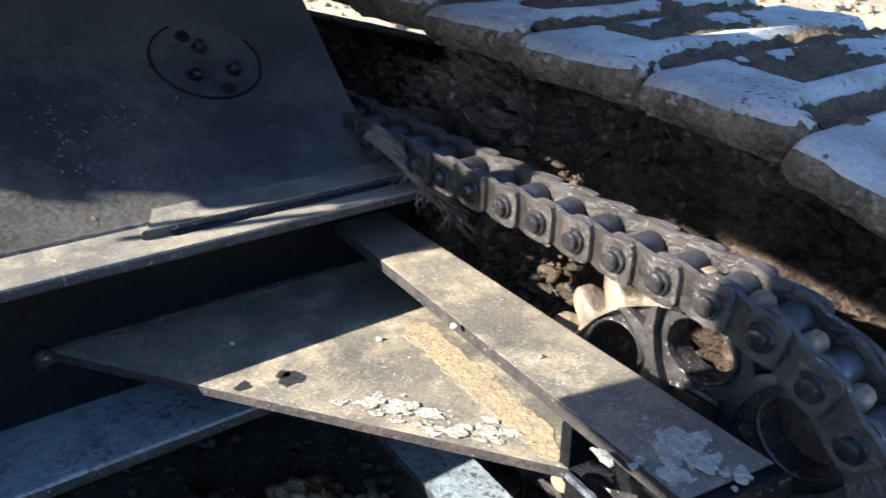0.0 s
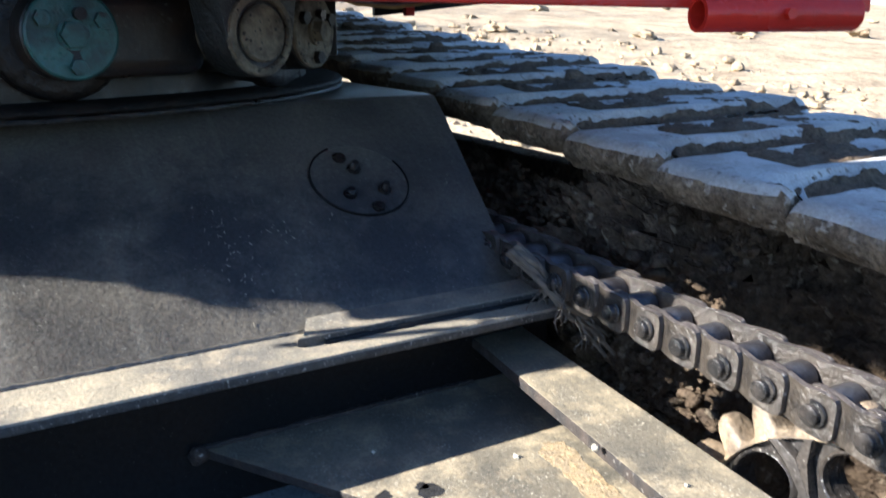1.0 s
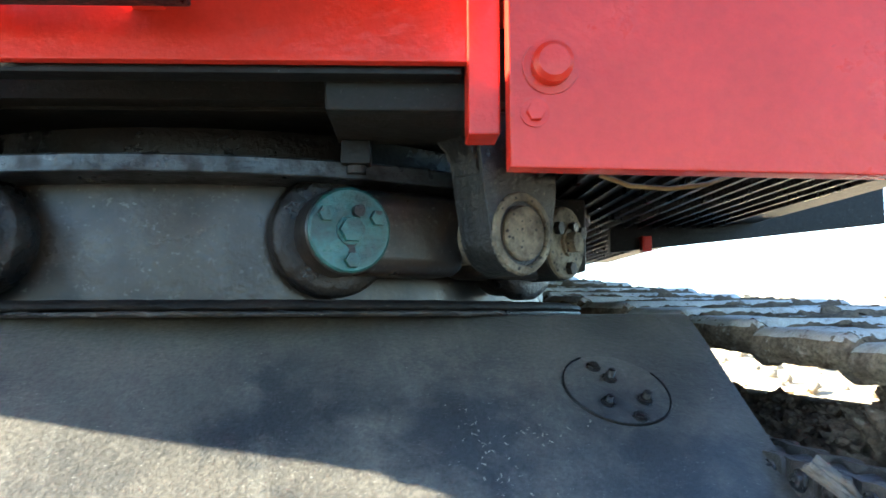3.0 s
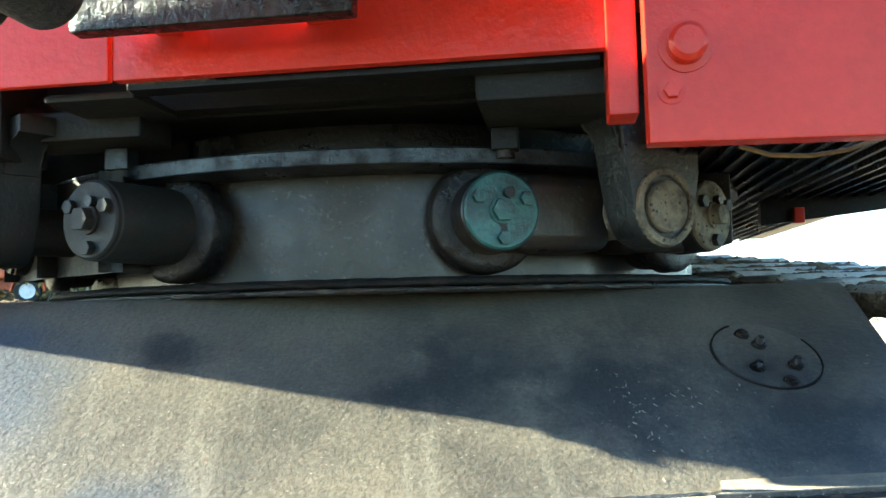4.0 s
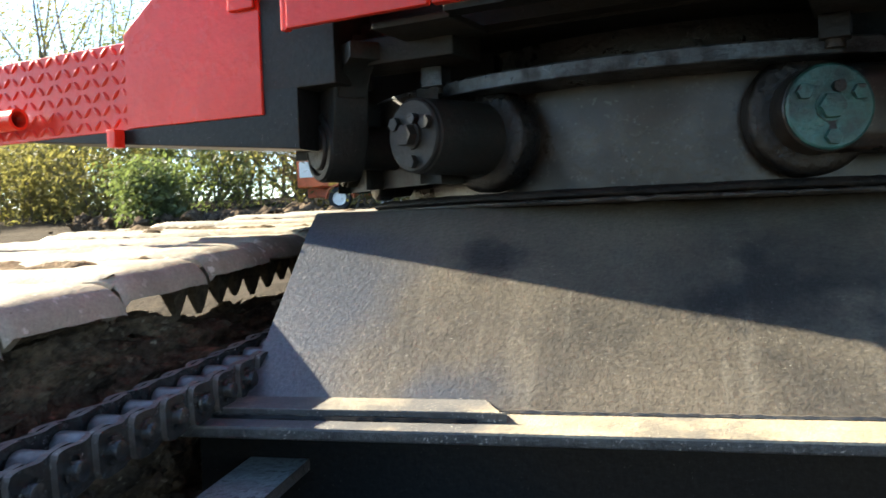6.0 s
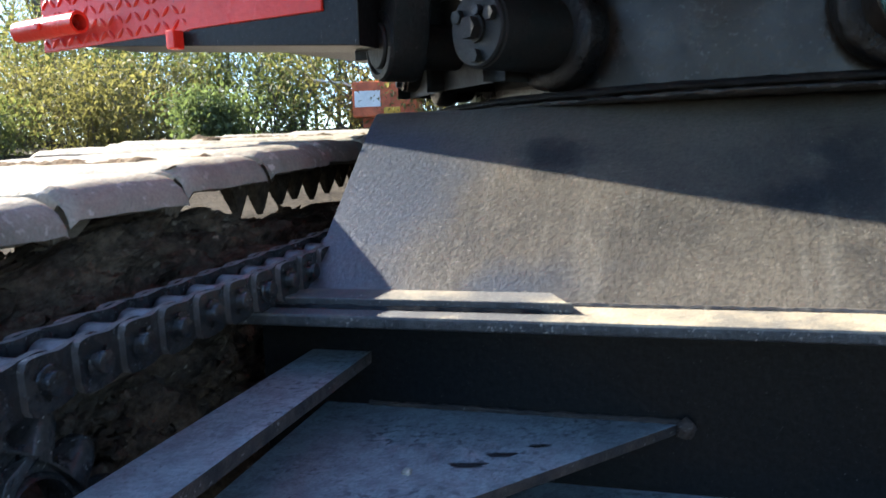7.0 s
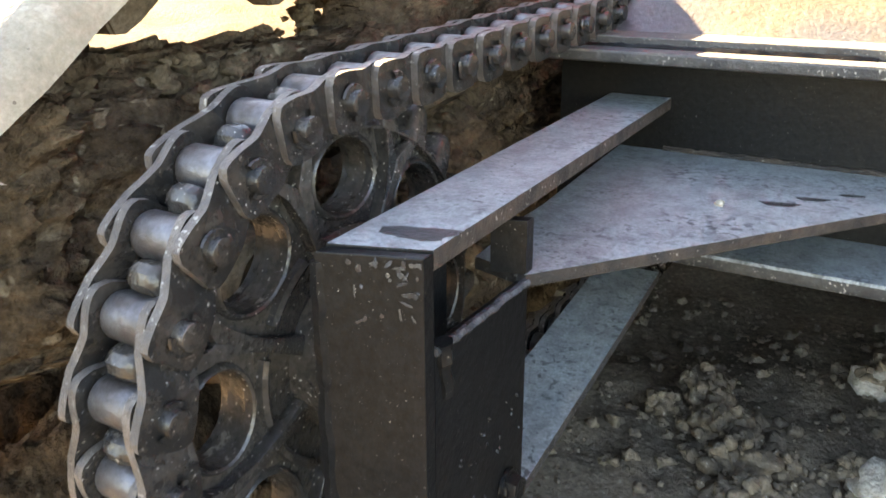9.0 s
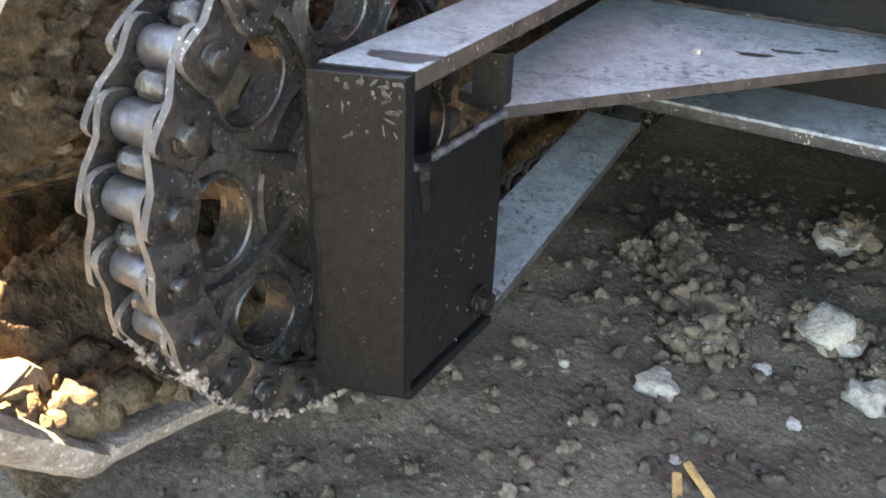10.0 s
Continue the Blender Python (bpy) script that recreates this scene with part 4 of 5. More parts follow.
def pad_mesh(seed, worn=1.0, thick=0.0):
    """A track pad: a thick slab along +y by one pitch, from x = 0 outwards, the top at z = 0, with rounded upper edges and a rough inner end."""
    bm = B()
    off = Vector((seed * 5.3, 0, 0))
    xs = [0.0, 0.003, 0.01, 0.02, 0.032, 0.05] + [0.05 + (PAD_W - 0.10) * i / 18 for i in range(1, 19)] + [PAD_W - 0.03, PAD_W - 0.008, PAD_W]
    ys = [0.0, 0.002, 0.006, 0.013, 0.026, 0.039, 0.052, 0.066] + [0.066 + (PAD_LEN - 0.089) * j / 6 for j in range(1, 7)] + [PAD_LEN - 0.017, PAD_LEN - 0.012, PAD_LEN - 0.010]

    def drop(d, r):
        return r * (1 - math.sqrt(max(0.0, 1 - ((r - d) / r) ** 2))) if d < r else 0.0

    top, low = {}, {}
    for i, x in enumerate(xs):
        for j, y0 in enumerate(ys):
            y = 0.004 + y0
            z = -drop(x, 0.034 if worn > 0.5 else 0.06) * 0.75 - drop(PAD_W - x, 0.03) - 0.010 * max(0.0, 1 - y0 / 0.012) - (0.032 if worn > 0.5 else 0.006) * max(0.0, min(1.0, (0.066 - y0) / 0.027)) * min(1.0, max(0.0, (x - 0.03) / 0.05)) - drop(PAD_LEN - 0.010 - y0, 0.008)
            inside = 0.17 < x < 0.42 and 0.10 < y0 < PAD_LEN - 0.03
            z += (-0.012 if inside else 0.0) + 0.0025 * noise.noise(Vector((x * 14, y * 14, 0)) + off) + 0.0018 * noise.noise(Vector((x * 45, y * 45, 0)) + off)
            bow = worn * (0.012 * noise.noise(Vector((0, y * 9, 3)) + off) + 0.006 * noise.noise(Vector((0, y * 40, 5)) + off) + 0.022 * max(0.0, 1 - y0 / 0.05) ** 2) * max(0.0, 1 - x / 0.05)
            top[i, j] = bm.verts.new((x + bow, y, z))
            th = thick or (0.064 if worn > 0.5 else 0.052 - 0.022 * max(0.0, 1 - x / 0.035)) + 0.006 * noise.noise(Vector((x * 30, y * 30, 9)) + off) - (0.01 if x < 0.02 else 0)
            low[i, j] = bm.verts.new((x + bow + 0.014 * max(0.0, 1 - x / 0.05), y, -th))
    nx, ny = len(xs) - 1, len(ys) - 1
    for i in range(nx):
        for j in range(ny):
            bm.faces.new((top[i, j], top[i + 1, j], top[i + 1, j + 1], top[i, j + 1]))
            bm.faces.new((low[i, j + 1], low[i + 1, j + 1], low[i + 1, j], low[i, j]))
    # the upright faces, in three courses with lumps of mud
    ring = [(i, 0) for i in range(nx + 1)] + [(nx, j) for j in range(1, ny + 1)] + [(i, ny) for i in range(nx - 1, -1, -1)] + [(0, j) for j in range(ny - 1, 0, -1)]
    courses = [[top[k] for k in ring]]
    for u in (0.33, 0.66):
        row = []
        for k in ring:
            a, b = top[k].co, low[k].co
            c = a.lerp(b, u)
            c.x -= worn * 0.006 * (0.5 + noise.noise(c * 40 + off)) if k[0] < 2 else 0.0
            row.append(bm.verts.new(c))
        courses.append(row)
    courses.append([low[k] for k in ring])
    n = len(ring)
    for a, b in zip(courses, courses[1:]):
        for k in range(n):
            bm.faces.new((a[k], a[(k + 1) % n], b[(k + 1) % n], b[k]))
    return bm


def lug_mesh(row, x0=0.075, x1=0.16, rail=0.0):
    """Pointed driving lugs that hang under a pad, broad at the root and worn round at the tip; row gives (place along the pad, half width, depth). A rail joins their roots."""
    bm = B()
    if rail:
        box(bm, (x0, 0.004, -0.045 - rail), (x1, PAD_LEN - 0.004, -0.03), 0.004)
    mid = 0.5 * (x0 + x1)
    for y, w, h in row:
        rings = []
        for k, q, u in ((-0.03, 1.1, 1.0), (0.0, 1.0, 0.96), (0.4, 0.66, 0.8), (0.8, 0.36, 0.55), (1.0, 0.17, 0.35)):
            z = -0.045 - rail - k * h if k >= 0 else -0.035 - rail
            e = 0.5 * (x1 - x0) * u
            rings.append([bm.verts.new((px, y + dy, z)) for px, dy in ((mid - e, -w * q), (mid + e, -w * q), (mid + e, w * q), (mid - e, w * q))])
        bm.faces.new(rings[0][::-1])
        bm.faces.new(rings[-1])
        for a, b in zip(rings, rings[1:]):
            for i in range(4):
                bm.faces.new((a[i], a[(i + 1) % 4], b[(i + 1) % 4], b[i]))
        bmesh.ops.bevel(bm, geom=[e for e in bm.edges if e.verts[0] in sum(rings, []) and abs(e.verts[0].co.z - e.verts[1].co.z) > 0.005], offset=0.003, segments=2, affect="EDGES")
    return bm


def dirt_mesh(seed):
    """Dirt that lies in a pad's recess and on its low near lip, as one uneven heap with a ragged outline."""
    bm = B()
    off = Vector((seed * 2.7, 4, 0))
    nx, ny = 60, 24
    v = {}
    for i in range(nx + 1):
        for j in range(ny + 1):
            x, y = 0.03 + (PAD_W - 0.09) * i / nx, 0.006 + 0.222 * j / ny
            y0 = y - 0.004
            lip = 0.032 * max(0.0, min(1.0, (0.066 - y0) / 0.027)) * min(1.0, max(0.0, (x - 0.03) / 0.05))
            deep = 0.012 if 0.17 < x < 0.42 and 0.10 < y0 < PAD_LEN - 0.03 else 0.0
            keep = -0.009 + (0.02 if y0 < 0.05 else 0.0) + (0.008 if y0 > PAD_LEN - 0.03 else 0.0) + (0.019 if deep else 0.0) + (0.006 if 0.42 < x < 0.62 else 0.0) - 0.02 * max(0.0, 1 - x / 0.14)
            z = -lip - deep + keep + 0.012 * noise.noise(Vector((x * 15, y * 15, 0)) + off) + 0.007 * noise.noise(Vector((x * 60, y * 60, 0)) + off)
            v[i, j] = bm.verts.new((x, y, max(z, -0.055)))
    for i in range(nx):
        for j in range(ny):
            bm.faces.new((v[i, j], v[i + 1, j], v[i + 1, j + 1], v[i, j + 1]))
    return bm


ME_PAD = [plain_mesh("track_pad", pad_mesh(k + 1), M_PAD, 50) for k in range(4)]
for me in ME_PAD:
    me.materials.append(M_PADSIDE)
    for f in me.polygons:
        if f.normal.z < 0.45:
            f.material_index = 1
ME_SMOOTH = [plain_mesh("track_pad", pad_mesh(k + 11, 0.35), M_PADGREY, 50) for k in range(4)]
ME_LOW = [plain_mesh("track_pad", pad_mesh(k + 21, 0.35, 0.05), M_PADLOW, 50) for k in range(2)]
ME_LUG = plain_mesh("lug", lug_mesh([(0.085, 0.055, 0.05)]), M_LUG, 40)
ME_LUGS = plain_mesh("lug", lug_mesh([(0.04, 0.034, 0.05), (0.119, 0.033, 0.056), (0.198, 0.034, 0.047)], 0.09, 0.115, 0.026), M_MUD, 40)
ME_DIRT = [plain_mesh("dirt", dirt_mesh(k + 1), M_DIRT, 80) for k in range(3)]


def track_path(s):
    """Places and slopes of the pads, going from the back along the top, round the front and back along the ground."""
    out = []
    y = 3.513 if s > 0 else 3.599
    while y > (-0.54 if s < 0 else -0.40):
        if s > 0:
            z, k = 0.846 + 0.085 * y, 0.085
        else:
            z = float(np.interp(y, (-0.6, -0.3, 0.0, 0.3, 0.6, 1.14, 1.67, 2.16, 3.6), (0.76, 0.787, 0.812, 0.837, 0.858, 0.884, 0.908, 0.923, 0.938)))
            k = 0.085 if y < 0.4 else 0.05
        out.append((y, z, math.degrees(math.atan(k))))
        y -= PAD_LEN
    # round the front, as the slack pads lie
    if s < 0:
        bend = [(-0.645, 0.765), (-0.82, 0.625), (-0.945, 0.43), (-0.955, 0.21), (-0.79, 0.04)]
    else:
        bend = [(-0.515, 0.795), (-0.735, 0.715), (-0.90, 0.545), (-0.96, 0.32), (-0.86, 0.115), (-0.65, 0.01)]
    for q in bend:
        p = out[-1]
        out.append((q[0], q[1], math.degrees(math.atan2(p[1] - q[1], p[0] - q[0]))))
    py, pz = out[-1][0], out[-1][1]
    for i in range(9):
        ny_, nz_ = py + PAD_LEN * 0.985, max(pz - (0.05 if i == 0 else 0.01), 0.0) if i < 2 else pz
        ang = math.degrees(math.atan2(pz - nz_, py - ny_))
        out.append((ny_, nz_, ang))
        py, pz = ny_, nz_
    return out


for s in (-1, 1):
    track = thing("crawler_track", pose(s * PAD_IN[s], 0, 0), "pale dusty crawler track of wide steel pads with dirt between them", "crawler track", "crawler tracks")
    rnd = random.Random(7 + s)
    for i, (y, z, ang) in enumerate(track_path(s)):
        m = pose(rnd.uniform(-0.006, 0.006), y, z, ang - 3.0 + rnd.uniform(-0.8, 0.8), rnd.uniform(-0.8, 0.8), 0) @ Matrix.Diagonal((s, 1, 1, 1))
        p = shared("track_pad", ME_PAD[i % 4] if s > 0 else ME_LOW[i % 2] if z < 0.35 else ME_SMOOTH[i % 4], track, m)
        shared("lug", ME_LUG if y < 0.1 or s > 0 else ME_LUGS, p, Matrix())
        if abs(ang) < 30 and (s > 0 or i % 3 == 0):
            shared("dirt", ME_DIRT[i % 3], p, Matrix())


def turb(p, f, seed):
    """Rough, broken noise: sharp lumps and pits."""
    q = p * f + Vector((seed, seed * 0.7, seed * 1.3))
    return abs(noise.noise(q)) - 0.25


# height of the mud's crest along the far track
CREST = ((-0.8, -0.6, -0.5, -0.43, -0.36, -0.3, -0.23, -0.19, -0.1, 0.0, 0.13, 0.2, 0.28, 0.45, 0.65, 1.5), (0.61, 0.665, 0.645, 0.636, 0.642, 0.632, 0.65, 0.69, 0.728, 0.742, 0.748, 0.73, 0.705, 0.695, 0.702, 0.685))


def mud_bank(s):
    """Mud packed on the crawler side frame: a long body with broken faces and an uneven top."""
    bm = B()
    ny, per = 260, 13
    rows = []
    off = s * 7.0
    prof = [(0.02, 0.06), (0.0, 0.25), (0.0, 0.42), (0.0, 0.56), (0.02, 0.66), (0.06, 0.72), (0.12, 0.73), (0.2, 0.62), (0.3, 0.45), (0.3, 0.06)]
    m = []
    for a, b in zip(prof, prof[1:]):
        for k in range(per):
            m.append((a[0] + (b[0] - a[0]) * k / per, a[1] + (b[1] - a[1]) * k / per))
    m.append(prof[-1])
    y0 = -0.82 if s < 0 else -0.74
    for i in range(ny + 1):
        y = y0 + (i / ny) ** 1.4 * 4.0
        top = 0.71 + 0.03 * noise.noise(Vector((off, y * 3.2, 0)))
        if s < 0:
            top = 0.006 + float(np.interp(y, CREST[0], CREST[1]))
        else:
            top += 0.06 * math.exp(-((y + 0.15) / 0.28) ** 2) - 0.15 * max(0.0, -0.45 - y)
        low = 0.36 * min(1.0, max(0.0, (-0.40 - y) / 0.08)) if s < 0 else 0.0
        cut = 0.05 * max(0.0, 1 - (y - y0) / 0.12) + (0.06 * min(1.0, max(0.0, (-0.3 - y) / 0.15)) if s < 0 else 0.26 * min(1.0, max(0.0, (0.0 - y) / 0.14)))
        row = []
        for x, z in m:
            p = Vector((s * (0.875 + x + cut), y, max(low + 0.1 * z, z * top / 0.73 + (0.05 * max(0.0, y) * (z / 0.73) if s > 0 else 0.0))))
            d = 0.04 * noise.noise(p * 4 + Vector((off, 0, 0))) + 0.07 * turb(p, 9, off) + 0.055 * turb(p, 21, off) + 0.035 * turb(p, 47, off) + 0.02 * noise.noise(p * 90)
            if i == 0:
                d *= 0.3
            row.append(bm.verts.new(p + Vector((-s * d * (1 if x < 0.1 else 0.3), d * 0.4, d * (0.9 if s > 0 and z > 0.6 else 0.3)))))
        rows.append(row)
    for a, b in zip(rows, rows[1:]):
        for j in range(len(m) - 1):
            bm.faces.new((a[j], a[j + 1], b[j + 1], b[j]))
    bm.faces.new(rows[0])
    return bm


for s in (-1, 1):
    fr = thing("crawler_side_frame", Matrix(), "crawler side frame caked in brown mud", "track frame", "track frames")
    part("mud_cake", mud_bank(s), M_MUD, fr, "thick dried brown mud", sharp=80)
    rnd = random.Random(60 + s)
    items = []
    for i in range(1300):
        y, z = (-0.55 if s < 0 else -0.2) + 1.7 * rnd.random() ** 1.3, rnd.uniform(0.40, 0.74 if s > 0 else 0.62)
        r = 0.004 + 0.015 * rnd.random() ** 3
        items.append((s * (0.885 + 0.02 * rnd.random() + 1.2 * max(0.0, z - 0.68)), y, z, r))
    many_lumps("mud_crumb_stuff", items, M_MUD, fr, "crumbs of dried mud", sub=2, rough=1.0)
    if s < 0:
        bm = B()
        g = {}
        for i in range(49):
            for j in range(41):
                x, y = -0.91 - 0.46 * j / 40, -0.84 + 0.6 * i / 48
                h = 0.04 + 0.17 * math.exp(-((x + 1.12) / 0.13) ** 2) * min(1.0, (y + 0.86) / 0.1) + 0.06 * min(1.0, max(0.0, (-1.2 - x) / 0.08)) + 0.15 * min(1.0, max(0.0, (-1.2 - x) / 0.08)) * min(1.0, max(0.0, (y + 0.74) / 0.12))
                q = Vector((x, y, 0))
                g[i, j] = bm.verts.new((x, y, h + 0.03 * noise.noise(q * 9) + 0.05 * turb(q, 17, 3.0) + 0.03 * turb(q, 40, 5.0)))
        for i in range(48):
            for j in range(40):
                bm.faces.new((g[i, j], g[i, j + 1], g[i + 1, j + 1], g[i + 1, j]))
        part("mud_floor", bm, M_MUD, fr, "dry brown mud lying inside the track", sharp=80)
    items = []
    for i in range(420):
        y = -0.52 + 1.6 * rnd.random()
        if s > 0:
            continue
        x = 0.95 + 0.13 * rnd.random()
        h = float(np.interp(y, CREST[0], CREST[1])) - 0.012
        r = 0.005 + 0.02 * rnd.random() ** 2.5
        items.append((s * x, y, h + rnd.uniform(-0.03, 0.008), r))
    if items:
        many_lumps("dry_crumb_stuff", items, M_DIRT, fr, "dry brown crumbs on the crest of the mud", sub=2, rough=1.0)
    y0, top = (-0.30, 0.56) if s < 0 else (-0.78, 0.70)
    lo, hi = sorted((s * 1.22, s * 1.30))
    part("beam", box(B(), (lo, y0, 0.10), (hi, 3.2, top), 0.01), M_MUD, fr, "muddy steel side beam")
    cy, cz = SY - 0.02, 0.405
    bm = cyl(B(), (s * 0.80, cy, cz), (s * 1.50, cy, cz), 0.085, n=32)
    bmesh.ops.subdivide_edges(bm, edges=[e for e in bm.edges if abs(e.verts[0].co.x - e.verts[1].co.x) > 0.3], cuts=40)
    for v in bm.verts:
        k = noise.noise(v.co * 9) * 0.016 + noise.noise(v.co * 25) * 0.006 + noise.noise(v.co * 60) * 0.004
        v.co += Vector((0, v.co.y - cy, v.co.z - cz)).normalized() * k
    part("shaft", bm, M_DIRT if s < 0 else M_MUD, fr, "mud-caked round drive shaft", sharp=80)

# ---- the swinging house above ----
HOUSE = Matrix.Translation(C0) @ pose(0, 0, 0, 0, 0, -14)
house = thing("machine_house", HOUSE, "glossy red painted machine house front with side platforms", "machine body")
BF, BB, BL = -1.07, -1.03, -0.922
# front beam, with a deeper left length
part("front_beam", box(B(), (-0.21, BB, 1.201), (0.50, BB + 0.02, 1.30), 0.003), M_RED, house, "glossy red front beam")
part("front_beam", box(B(), (-0.478, BB - 0.007, 1.199), (-0.212, BB + 0.007, 1.32), 0.003), M_RED, house)
part("beam_flange", box(B(), (-0.20, BB + 0.022, 1.192), (0.48, BB + 0.06, 1.204), 0.002), M_FRAME, house)
part("beam_end", box(B(), (-0.492, BB - 0.004, 1.197), (-0.4785, BB + 0.012, 1.32), 0.003), M_RED, house)
# added block that keeps the sun off the plate, no known part
part("corner_post", box(B(), (-0.66, -0.925, 1.122), (-0.46, -0.80, 1.6), 0.004), M_DULL, house, "dark box added behind the beam to block the sun")
# side plates of the platforms
part("side_panel", prism(B(), [(0.530, 1.062), (1.42, 1.046), (1.42, 1.75), (0.530, 1.75)], 0, 0.037, Matrix(((1, 0, 0, 0), (0, 0, -1, BF + 0.029), (0, 1, 0, 0), (0, 0, 0, 1))), 0.003), M_RED, house, "wide glossy red side panel")
part("side_panel", prism(B(), [(-0.623, 1.0798), (-0.623, 1.377), (-0.836, 1.377), (-0.978, 1.274), (-0.978, 1.083)], 0, 0.012, Matrix(((1, 0, 0, 0), (0, 0, -1, BL + 0.004), (0, 1, 0, 0), (0, 0, 0, 1))), 0.003), M_RED, house, "red side panel with a slanted edge")
part("corner_lug", box(B(), (0.485, BB - 0.012, 1.108), (0.524, BB + 0.05, 1.33), 0.003), M_RED, house, "narrow red corner lug")
part("corner_lug", box(B(), (-0.688, BL - 0.02, 1.276), (-0.626, BL - 0.0085, 1.361), 0.004), M_RED, house)


def bolt_on(parent, a, z, af, h, w, b=BF - 0.008):
    m = frame_of((a, b, z), (0, -1, 0))
    return part("bolt", hexhead(B(), m, af, h, w), M_RED, parent)


def round_bolt(a, z, r, h, ring, b=BF - 0.008):
    m = frame_of((a, b, z), (0, -1, 0))
    bm = lathe(B(), [(0.0, h), (r * 0.75, h * 0.97), (r, h * 0.75), (r, 0.0)], m, 28)
    lathe(bm, [(r, 0.004), (ring, 0.003), (ring + 0.001, -0.004)], m, 32)
    part("rivet", bm, M_RED, house, "large round red bolt head")


round_bolt(0.579, 1.181, 0.024, 0.03, 0.033)
bolt_on(house, 0.560, 1.126, 0.019, 0.012, 0.017)
bolt_on(house, -0.690, 1.317, 0.024, 0.015, 0.018, BL - 0.02)
# tread plate on the other platform, with raised ribs
tread = part("tread_plate", box(B(), (-1.46, BL - 0.0045, 1.081), (-0.968, BL + 0.0075, 1.261), 0.002), M_RED, house, "red tread plate with raised ribs")
ME_RIB = plain_mesh("rib", lathe(B(), [(0.0, 1.0), (0.5, 0.86), (0.87, 0.5), (1.0, 0.0)], None, 14), M_RED)
for i in range(17):
    for j in range(6):
        a, z = -1.445 + i * 0.029, 1.097 + j * 0.03
        tilt = 45 if (i + j) % 2 else -45
        shared("rib", ME_RIB, tread, Matrix.Translation((a, BL - 0.005, z)) @ pose(0, 0, 0, 90, 0, 0) @ pose(0, 0, 0, 0, 0, tilt) @ Matrix.Diagonal((0.0139, 0.0047, 0.0039, 1)))


def pipe_sleeve(a0, a1, z, b):
    bm = lathe(B(), [(0.0175, 0.0), (0.0235, 0.0), (0.0235, a1 - a0), (0.0175, a1 - a0), (0.0175, 0.0)], Matrix.Translation((a0, b, z)) @ pose(0, 0, 0, 0, 90, 0), 32)
    p = part("pipe_sleeve", bm, M_RED, house, "short open red pipe sleeve")
    am = a0 + (a1 - a0) * 0.5
    part("set_screw", hexhead(B(), frame_of((am, b - 0.022, z), (0, -1, 0)), 0.014, 0.010), M_RED, p)


pipe_sleeve(1.127, 1.37, 1.043, BF - 0.03)
pipe_sleeve(-1.478, -1.259, 1.124, BL - 0.05)
# undersides
part("floor_plate", box(B(), (-0.62, -0.835, 1.205), (0.62, 1.9, 1.24)), M_DULL, house, "dark underside of the house")
for s in (-1, 1):
    lo, hi = sorted((s * 0.62, s * 1.28))
    # tapered beam under the platform, set back from the front
    near, far, z0, z1, bb = (0.545, 1.30, 1.011, 1.080, -0.9245) if s < 0 else (0.916, 1.62, 1.047, 1.12, 0.0)
    pts = [(s * near, z0), (s * far, z1), (s * far, 1.21), (s * near, 1.21)]
    bm = prism(B(), pts, 0, 0.1415 if s < 0 else 0.03, Matrix(((1, 0, 0, 0), (0, 0, 1, bb), (0, 1, 0, 0), (0, 0, 0, 1))), 0.003)
    part("outrigger_beam", bm, M_FRAME, house, "dark tapered outrigger beam")
    part("platform", box(B(), (lo, -0.812, 1.12), (hi, 1.5, 1.20)), M_FRAME, house, "dark underside of the side platform")
    bm = B()
    for k in range(16 if s > 0 else 0):
        a = s * (0.62 + k * 0.037)
        box(bm, (a - 0.004, -0.81, 1.108), (a + 0.004, 1.45, 1.121))
    if s > 0:
        part("floor_ribs", bm, M_GREASE, house, "dark ribs under the platform", kind="stuff")
    zb = z0 + (1.0 - near) / (far - near) * (z1 - z0)
    part("platform_foot", box(B(), (s * 1.0 - 0.012, bb - 0.03, zb - 0.008), (s * 1.0 + 0.012, bb - 0.002, zb + 0.03), 0.003), M_RED, house)
part("body_wall", box(B(), (-0.62, -0.75, 1.24), (0.62, 1.9, 2.3)), M_GREASE, house)
# out of view; brought forward to shade the right pads and flange end
part("body_front", box(B(), (-0.60, -1.0, 1.33), (0.60, -0.75, 2.3), 0.01), M_RED, house)
part("deck_wall", box(B(), (-0.70, -0.79, 1.20), (0.9, -0.76, 1.46)), M_DULL, house)
part("deck_plate", box(B(), (-0.22, BB + 0.02, 1.285), (0.50, -0.79, 1.30)), M_DULL, house)
part("house_sill", box(B(), (-0.80, -0.60, 1.06), (-0.30, -0.56, 1.206)), M_DULL, house)
part("inner_web", box(B(), (-0.64, -0.815, 1.0), (-0.49, -0.795, 1.26), 0.003), M_FRAME, house, "dark web plate under the platform")
part("deck_floor", box(B(), (-0.345, -0.985, 1.188), (-0.2, -0.836, 1.2), 0.003), M_DULL, house, "dark underside of the front deck")
part("drum_top", cyl(B(), (0, 0, 1.126), (0, 0, 1.204), 0.66, n=64), M_GREASE, house)
# black step bar in front of the beam, and two dark rollers above it
part("step_bar", prism(B(), [(-0.19, -0.04), (-0.17, -0.045), (0.19, -0.045), (0.19, -0.012), (-0.19, -0.012)], 1.236, 1.30, Matrix.Translation((-0.02, BF - 0.025, 0)), 0.004), M_GREASE, house, "glossy black step bar")
for a in (-0.12, 0.1):
    part("step_bracket", box(B(), (a - 0.02, BF - 0.04, 1.262), (a + 0.02, BB + 0.002, 1.285), 0.003), M_RED, house)
for a in (-0.097, -0.029):
    bm = cyl(B(), (a, -1.74, 1.156), (a, -1.45, 1.156), 0.037, n=40, bevel=0.005)
